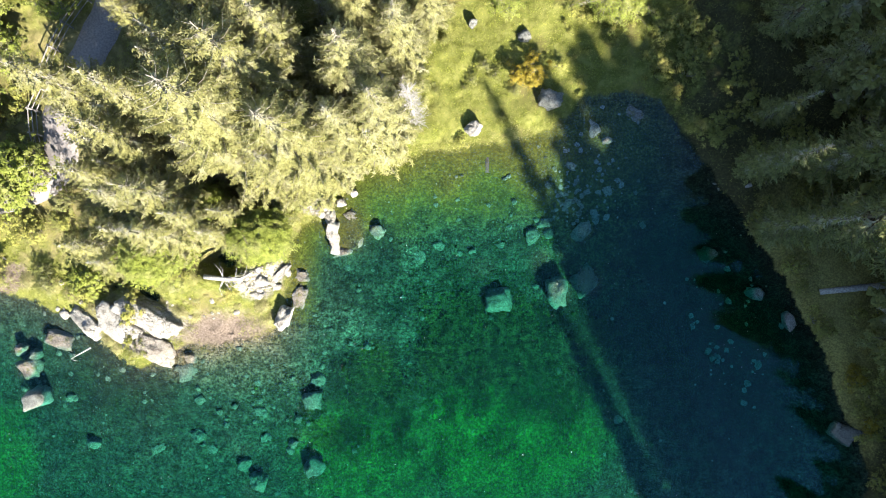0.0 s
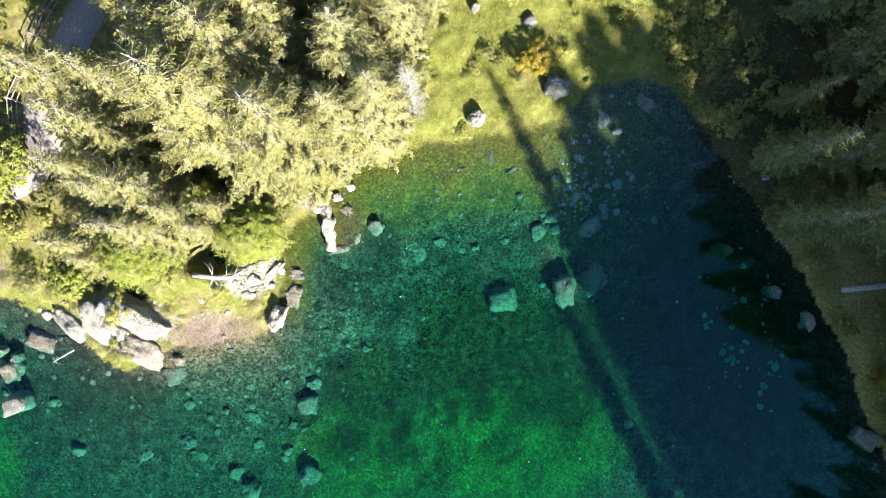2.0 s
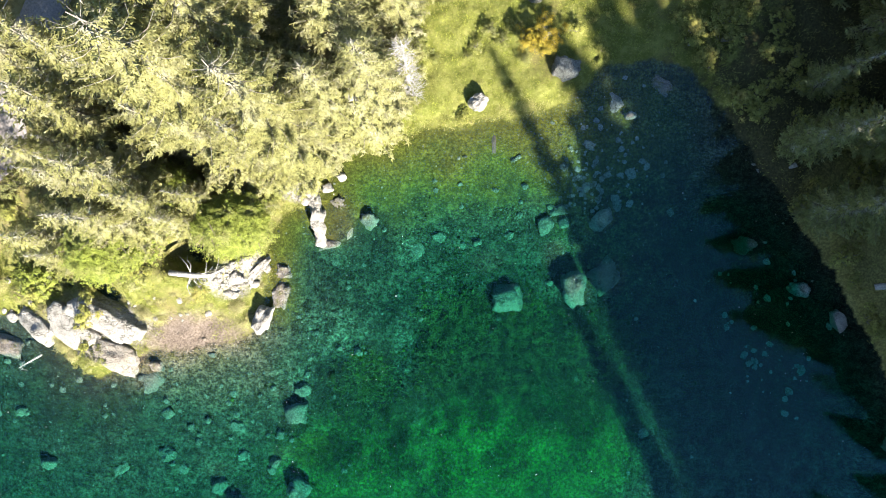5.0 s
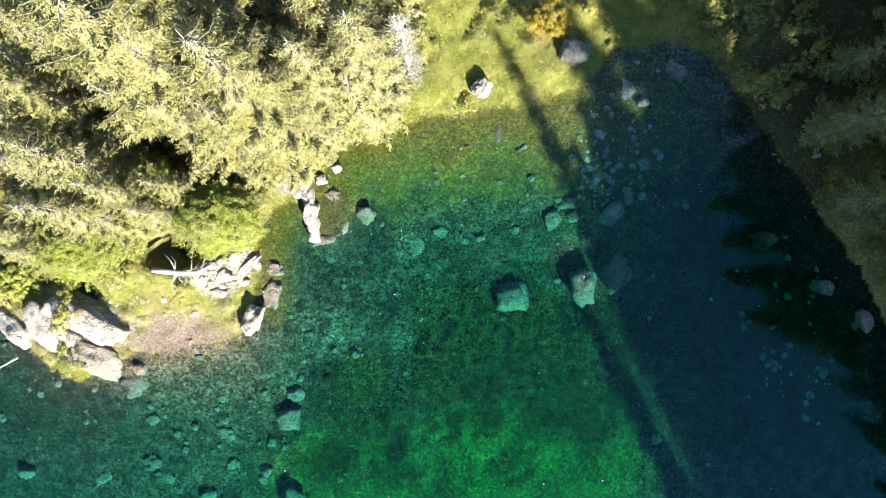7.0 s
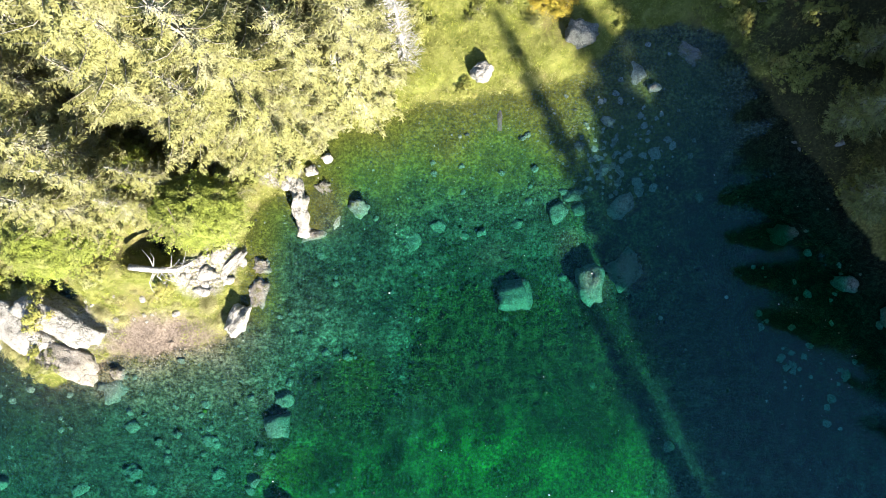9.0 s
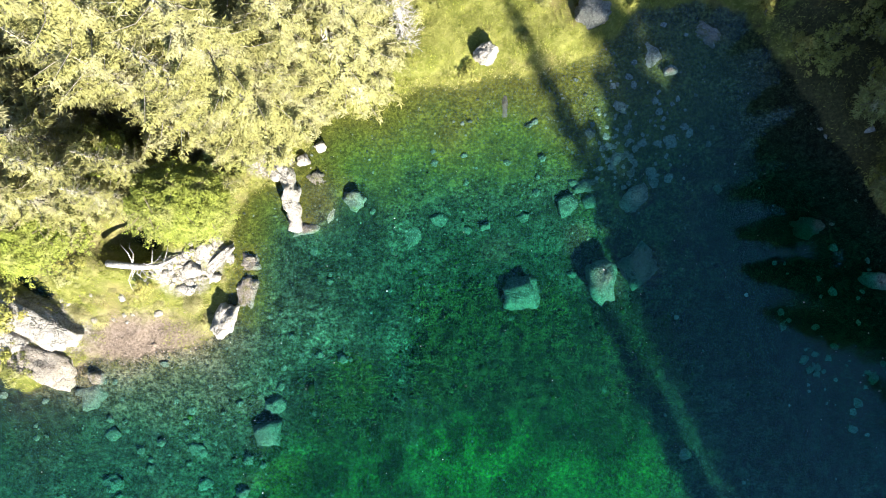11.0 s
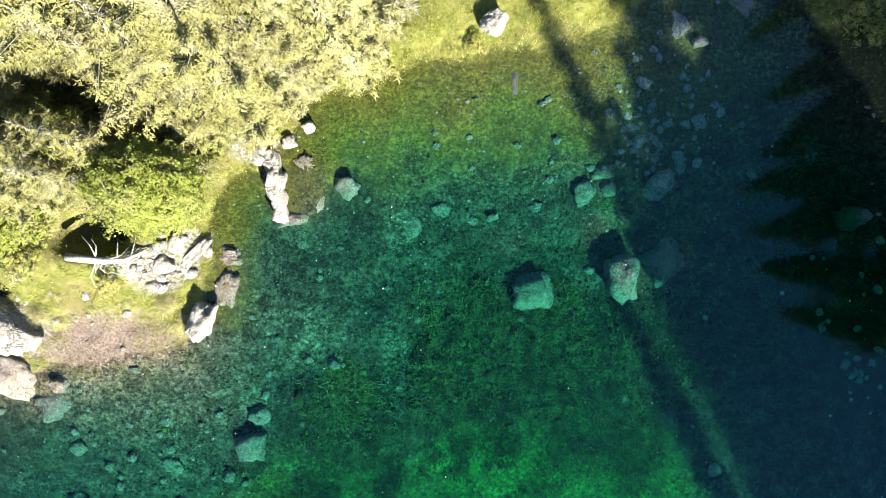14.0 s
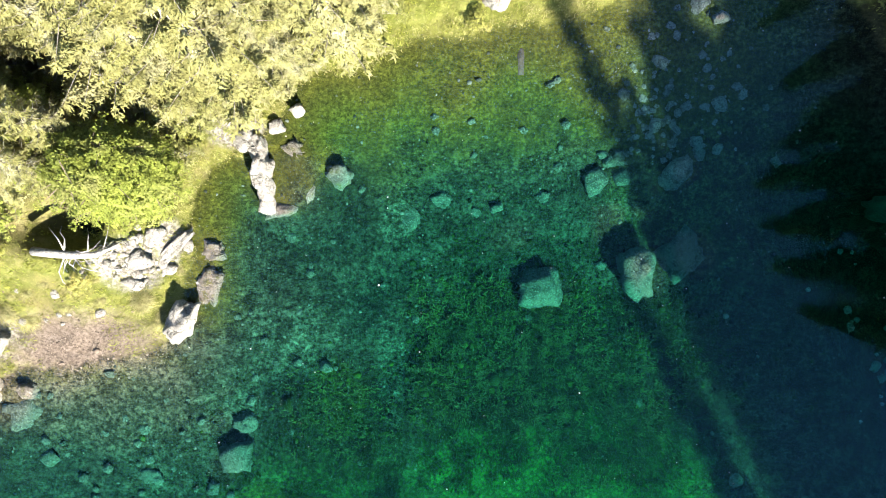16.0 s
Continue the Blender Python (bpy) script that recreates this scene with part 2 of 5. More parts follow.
def water_material():
    n = Nodes("clear_lake_water")
    depth = n.tree.nodes.new("ShaderNodeAttribute")
    depth.attribute_name = "depth"
    d = n.math("MAXIMUM", depth.outputs["Fac"], 0.0)
    tint = n.tree.nodes.new("ShaderNodeCombineColor")
    for k, per_metre in enumerate((0.85, 0.1, 0.235)):
        n.put(tint.inputs[k], n.math("EXPONENT", n.math("MULTIPLY", d, -per_metre)))
    clear = n.tree.nodes.new("ShaderNodeBsdfTransparent")
    n.put(clear.inputs["Color"], tint.outputs[0])
    ripple = n.node("ShaderNodeBump", Strength=0.12, Distance=0.03)
    n.put(ripple.inputs["Height"], n.noise(3.0, 3))
    shine = n.tree.nodes.new("ShaderNodeBsdfGlossy")
    shine.inputs["Roughness"].default_value = 0.02
    shine.inputs["Color"].default_value = (0.36, 0.78, 0.88, 1)
    n.put(shine.inputs["Normal"], ripple.outputs[0])
    facing = n.tree.nodes.new("ShaderNodeLayerWeight")
    facing.inputs["Blend"].default_value = 0.5
    gloss = n.math("ADD", n.math("MULTIPLY", n.math("POWER", facing.outputs["Facing"], 5.0), 0.98), 0.02)
    both = n.tree.nodes.new("ShaderNodeMixShader")
    n.put(both.inputs[0], gloss)
    n.tree.links.new(clear.outputs[0], both.inputs[1])
    n.tree.links.new(shine.outputs[0], both.inputs[2])
    n.tree.links.new(both.outputs[0], n.out.inputs["Surface"])
    n.tree.nodes.remove(n.bsdf)
    return n.mat


def plain_material(name, a, b, scale, rough=0.85):
    n = Nodes(name)
    value = n.noise(scale, 6, 0.65)
    n.bump(value, 0.5, 0.03)
    return n.done(n.mix(n.span(value, 0.35, 0.65), a, b), rough, 0.2)


def pebble_material(name, dark, light):
    n = Nodes(name)
    geo = n.tree.nodes.new("ShaderNodeNewGeometry")
    colour = n.mix(n.math("POWER", geo.outputs["Random Per Island"], 2.0), dark, light)
    return n.done(n.mix(n.span(n.noise(9.0), 0.4, 0.65, 0.0, 0.5), colour, n.mix(0.8, light, dark)), 0.9, 0.1)


PEBBLE = pebble_material("pale_pebbles", (0.015, 0.018, 0.012), (0.12, 0.12, 0.1))
PALECOBBLE = rock_material("pale_cobble", (0.17, 0.165, 0.145), (0.045, 0.046, 0.038), (0.05, 0.06, 0.03), 0.0)
CUSHION = pebble_material("weed_cushion", (0.001, 0.002, 0.0005), (0.023, 0.042, 0.006))
GRAVEL = pebble_material("beach_gravel", (0.07, 0.052, 0.038), (0.21, 0.165, 0.13))
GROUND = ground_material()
WATER = water_material()
LIMESTONE = rock_material("pale_limestone", (0.27, 0.247, 0.21), (0.105, 0.088, 0.07), (0.16, 0.13, 0.055), -0.02, 0.04)
STAINED = rock_material("stained_limestone", (0.2, 0.172, 0.138), (0.09, 0.068, 0.05), (0.11, 0.09, 0.05), 0.02, 0.03)
GREYROCK = rock_material("grey_rock", (0.145, 0.145, 0.128), (0.072, 0.071, 0.061), (0.09, 0.09, 0.04), 0.0)
SUNKROCK = rock_material("sunken_rock", (0.066, 0.082, 0.058), (0.018, 0.024, 0.016), (0.02, 0.03, 0.01), 0.04)
BROWNROCK = rock_material("brown_wet_rock", (0.15, 0.125, 0.1), (0.055, 0.046, 0.035), (0.08, 0.073, 0.022), 0.1)
SPRUCE = foliage("spruce_needles", (0.1121, 0.1121, 0.03581), (0.1795, 0.1691, 0.05947), (0.227, 0.2099, 0.1311), 0.45)
# spruce needles again for the shaded wood, with shade put into the darker colour
SPRUCE_SHADED = foliage("shaded_spruce_needles", (0.06, 0.068, 0.02), (0.15, 0.152, 0.046), (0.2, 0.19, 0.09), 0.3)
LARCH = foliage("larch_needles", (0.1168, 0.1159, 0.04199), (0.1852, 0.1748, 0.06821), (0.227, 0.2128, 0.1396), 0.45)
LEAVES = foliage("green_leaves", (0.12, 0.143, 0.022), (0.185, 0.206, 0.04), (0.21, 0.2, 0.08), 0.45)
HEATH = foliage("pale_shrub_leaves", (0.1045, 0.1121, 0.02974), (0.1662, 0.1662, 0.04978), (0.2052, 0.1938, 0.1045), 0.45)
GOLD = foliage("autumn_leaves", (0.12, 0.09, 0.012), (0.23, 0.175, 0.02), (0.11, 0.115, 0.02), 0.4, 2.5)
STRAW = foliage("dry_straw", (0.15, 0.138, 0.05), (0.25, 0.222, 0.1), (0.17, 0.17, 0.055), 0.35, 2.0)
OLIVE = foliage("olive_shrub_leaves", (0.1, 0.11, 0.026), (0.24, 0.23, 0.055), (0.21, 0.165, 0.055), 0.35)
GRASS = foliage("meadow_grass", (0.088, 0.1, 0.012), (0.172, 0.175, 0.03), (0.21, 0.19, 0.062), 0.3, 0.8)
WEED = foliage("water_weed", (0.003, 0.008, 0.001), (0.016, 0.03, 0.004), (0.012, 0.018, 0.006), 0.2)
WEEDTOPS = foliage("tall_water_weed", (0.002, 0.004, 0.0005), (0.088, 0.125, 0.03), (0.07, 0.078, 0.03), 0.3)
BARK = bark_material("grey_brown_bark", (0.17, 0.13, 0.1), (0.07, 0.05, 0.04))
DEADWOOD = bark_material("bleached_dead_wood", (0.28, 0.265, 0.24), (0.13, 0.118, 0.105))
SOAKED = bark_material("soaked_dark_wood", (0.05, 0.036, 0.03), (0.02, 0.015, 0.012))
GREYWOOD = bark_material("weathered_fence_wood", (0.2, 0.185, 0.17), (0.1, 0.09, 0.08))
TWIGS = bark_material("grey_twigs", (0.2, 0.18, 0.15), (0.09, 0.078, 0.062))
PATHWAY = plain_material("fine_gravel_path", (0.11, 0.098, 0.09), (0.17, 0.15, 0.138), 9.0)


# ---- mesh helpers ----
def mesh_of(name, verts, faces, material, smooth=False):
    me = bpy.data.meshes.new(name)
    me.from_pydata([tuple(v) for v in np.asarray(verts, float)], [], [tuple(int(i) for i in f) for f in faces])
    me.materials.append(material)
    if smooth:
        me.polygons.foreach_set("use_smooth", [True] * len(me.polygons))
    me.update()
    return me


def soup(name, corners, material, age=None, normals=None):
    """A mesh of separate triangles or quads: corners is (faces, 3 or 4, 3)."""
    count, sides, _ = corners.shape
    if normals is not None:
        down = np.cross(corners[:, 1] - corners[:, 0], corners[:, 2] - corners[:, 0])[:, 2] < 0
        corners = np.where(down[:, None, None], corners[:, ::-1], corners)
    me = bpy.data.meshes.new(name)
    me.vertices.add(count * sides)
    me.vertices.foreach_set("co", corners.astype(np.float32).ravel())
    me.loops.add(count * sides)
    me.loops.foreach_set("vertex_index", np.arange(count * sides, dtype=np.int32))
    me.polygons.add(count)
    me.polygons.foreach_set("loop_start", np.arange(0, count * sides, sides, dtype=np.int32))
    me.materials.append(material)
    me.update(calc_edges=True)
    if age is not None:
        me.attributes.new("age", "FLOAT", "FACE").data.foreach_set("value", age.astype(np.float32))
    if normals is not None:
        # leaves are shaded as one soft mass
        me.polygons.foreach_set("use_smooth", [True] * count)
        me.normals_split_custom_set_from_vertices(np.repeat(normals, sides, 0).tolist())
    return me


def part(name, me, parent, label=""):
    ob = new(name, me)
    ob.parent = parent
    return tagged(ob, label) if label else ob


def tube(points, radii, sides=7):
    """Vertices and faces of a tapered tube along points, closed at both ends."""
    points = [Vector(p) for p in points]
    verts, faces = [], []
    for i, p in enumerate(points):
        way = (points[min(i + 1, len(points) - 1)] - points[max(i - 1, 0)]).normalized()
        side = way.cross(Vector((0.31, 0.87, 0.38))).normalized()
        up = way.cross(side)
        for k in range(sides):
            a = 2 * math.pi * k / sides
            verts.append(p + (side * math.cos(a) + up * math.sin(a)) * radii[i])
    for i in range(len(points) - 1):
        for k in range(sides):
            b = i * sides
            faces.append((b + k, b + (k + 1) % sides, b + sides + (k + 1) % sides, b + sides + k))
    faces.append(tuple(range(sides))[::-1])
    faces.append(tuple((len(points) - 1) * sides + k for k in range(sides)))
    return verts, faces


def joined(pieces):
    verts, faces = [], []
    for v, f in pieces:
        start = len(verts)
        verts += list(v)
        faces += [tuple(i + start for i in face) for face in f]
    return verts, faces


# ---- the plan ----
SHORE = [(-70, -9), (-45, -3.5), (-32, -1.6), (-25.2, -2.2), (-22.7, -2.6), (-20.8, -3.3), (-19.6, -5.0), (-17.5, -6.2), (-15.2, -5.05),
         (-12.8, -4.8), (-10.6, -4.35), (-9.5, -3.6), (-9.2, -1.8), (-9.15, 0.2), (-8.5, 1.7), (-7.3, 2.4), (-6.6, 2.9), (-5.9, 3.9), (-4.7, 4.8),
         (-3.0, 5.2), (-1.5, 5.9), (-0.2, 6.0), (1.4, 6.5), (3.6, 6.6), (5.5, 6.9), (6.2, 8.2), (7.7, 9.0), (9.8, 9.2), (11.9, 8.3),
         (12.8, 7.0), (13.7, 5.1), (15.0, 3.5), (16.1, 1.7), (17.7, -0.5), (18.9, -2.7), (20.2, -5.2), (21.5, -8.3), (22.6, -11.4),
         (22.6, -14.5), (21.0, -17.5), (17.0, -19.8), (14.4, -22.0), (15.0, -27.0), (22.0, -36.0), (60.0, -75.0), (60, -300), (-300, -300), (-300, -60)]
TRAIL = [(-16.5, 19.0), (-18.2, 15.2), (-19.6, 11.8), (-21.0, 9.4), (-21.7, 7.8), (-21.5, 6.2), (-21.7, 4.6), (-24.0, 3.2), (-36.0, 2.5)]


# dark hollows under the bank: x, y, half length, half width, turn, depth
HOLLOWS = [(-17.2, -1.75, 1.5, 0.4, -0.6, 1.1), (-20.4, -1.1, 0.9, 0.4, -0.1, 1.0), (-19.2, -1.5, 0.6, 0.35, -0.3, 0.9)]


def rounded(points, closed, times=2):
    pts = np.array(points, float)
    for _ in range(times):
        nxt = np.roll(pts, -1, 0) if closed else pts[1:]
        cur = pts if closed else pts[:-1]
        mid = np.stack([0.75 * cur + 0.25 * nxt, 0.25 * cur + 0.75 * nxt], 1).reshape(-1, 2)
        pts = mid if closed else np.vstack([pts[:1], mid, pts[-1:]])
    return pts


SHORELINE = rounded(SHORE, True)
TRAILLINE = rounded(TRAIL, False)


def line_distance(x, y, line, closed):
    best = np.full(x.shape, 1e18)
    inside = np.zeros(x.shape, bool)
    for i in range(len(line) if closed else len(line) - 1):
        (ax, ay), (bx, by) = line[i], line[(i + 1) % len(line)]
        dx, dy = bx - ax, by - ay
        s = np.clip(((x - ax) * dx + (y - ay) * dy) / (dx * dx + dy * dy), 0, 1)
        best = np.minimum(best, (x - ax - s * dx) ** 2 + (y - ay - s * dy) ** 2)
        if closed and abs(dy) > 1e-9:
            inside ^= ((ay > y) != (by > y)) & (x < dx * (y - ay) / dy + ax)
    return np.sqrt(best), inside


def waves(x, y, scale, seed):
    """A cheap smooth noise of about -1 to 1."""
    rnd = np.random.RandomState(seed)
    total = np.zeros(np.shape(x))
    for k in range(7):
        a, f, p = rnd.uniform(0, 6.3), scale * rnd.uniform(0.5, 2.2), rnd.uniform(0, 6.3)
        total = total + np.sin((np.cos(a) * x + np.sin(a) * y) * f + p + 1.3 * np.sin((np.sin(a) * x - np.cos(a) * y) * f * 0.7))
    return total / 3.5


def soft(v, low, high):
    s = np.clip((v - low) / (high - low), 0, 1)
    return s * s * (3 - 2 * s)


def terrain(x, y):
    """Height of the ground, land and lake bed alike, and the distance inland (in the lake: minus)."""
    x, y = np.asarray(x, float), np.asarray(y, float)
    d, lake = line_distance(x, y, SHORELINE, True)
    d = np.where(lake, -d, d) + 0.2 * waves(x, y, 1.6, 3) + 0.11 * waves(x, y, 5.0, 4)
    inland = 0.03 + 0.32 * soft(d, 0.0, 1.3) * (1 - 0.75 * np.exp(-((x + 13.0) / 2.6) ** 4 - ((y + 4.4) / 1.3) ** 4)) + 0.02 * np.clip(d, 0, 25) + 0.12 * waves(x, y, 0.9, 5) * soft(d, 0.2, 2.5) + 0.05 * waves(x, y, 3.4, 8) * soft(d, 0.1, 0.8)
    inland = inland + 1.5 * np.exp(-((x + 13.2) / 3.2) ** 2 - ((y + 0.4) / 1.6) ** 2) * soft(d, 0.3, 2.5)
    inland = inland - 1.9 * np.exp(-(np.hypot((x + 12.7) / 1.15, (y + 0.25) / 0.8)) ** 4)
    for px, py, rx, ry, way, deep in HOLLOWS:
        u, v = (x - px) * math.cos(way) + (y - py) * math.sin(way), (y - py) * math.cos(way) - (x - px) * math.sin(way)
        inland = inland - deep * np.exp(-np.hypot(u / rx, v / ry) ** 4) * soft(d, 0.2, 0.8)
    far = np.clip(np.hypot(x, y) - 45, 0, None)
    inland = inland + 0.35 * far * soft(d, 0, 60)
    on_trail = soft(line_distance(x, y, TRAILLINE, False)[0], 1.3, 2.6)
    inland = inland * on_trail + 0.42 * (1 - on_trail)
    bed = -0.02 - 0.27 * np.clip(-d, 0, 3) - 0.13 * np.clip(-d - 3, 0, 4.5) - 0.05 * np.clip(-d - 7.5, 0, 40)
    bed = bed * (1 - 0.65 * np.exp(-((x - 4.0) / 9.0) ** 2 - ((y - 6.0) / 3.8) ** 2)) * (1 + 1.8 * soft(x - 0.5 * np.clip(-y, 0, 12), 9, 14) * (1 - soft(y, 0, 4)))
    bed = bed * (1 - 0.8 * np.exp(-((x + 6.0) / 1.1) ** 4 - ((y - 1.3) / 1.3) ** 4))
    bed = bed + (0.1 * waves(x, y, 1.1, 6) + 0.05 * waves(x, y, 3.5, 7)) * soft(-d, 0.2, 3)
    return np.where(d > 0, inland, bed), d


def height_at(x, y):
    return float(terrain(np.array([x]), np.array([y]))[0][0])


def ladder(low, high, step, reach):
    """Even steps from low to high, then growing ones out to reach."""
    core = np.arange(low, high + step, step)
    out, s = [], step
    while not out or out[-1] < reach:
        s *= 1.16
        out.append((out[-1] if out else 0) + s)
    out = np.array(out)
    return np.concatenate([low - out[::-1], core, core[-1] + out])


def sheet(name, xs, ys, zs, material):
    gx, gy = np.meshgrid(xs, ys)
    me = bpy.data.meshes.new(name)
    w, h = len(xs), len(ys)
    me.vertices.add(w * h)
    me.vertices.foreach_set("co", np.stack([gx, gy, zs], -1).astype(np.float32).ravel())
    i = (np.arange(h - 1)[:, None] * w + np.arange(w - 1)[None, :]).ravel()
    quads = np.stack([i, i + 1, i + w + 1, i + w], 1).astype(np.int32)
    me.loops.add(quads.size)
    me.loops.foreach_set("vertex_index", quads.ravel())
    me.polygons.add(len(quads))
    me.polygons.foreach_set("loop_start", np.arange(0, quads.size, 4, dtype=np.int32))
    me.polygons.foreach_set("use_smooth", [True] * len(quads))
    me.materials.append(material)
    me.update(calc_edges=True)
    return me


xs, ys = ladder(-27.0, 25.0, 0.17, 900.0), ladder(-17.0, 17.0, 0.17, 900.0)
gx, gy = np.meshgrid(xs, ys)
zs, _ = terrain(gx, gy)
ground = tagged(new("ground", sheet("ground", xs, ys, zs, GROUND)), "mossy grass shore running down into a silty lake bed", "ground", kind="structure")

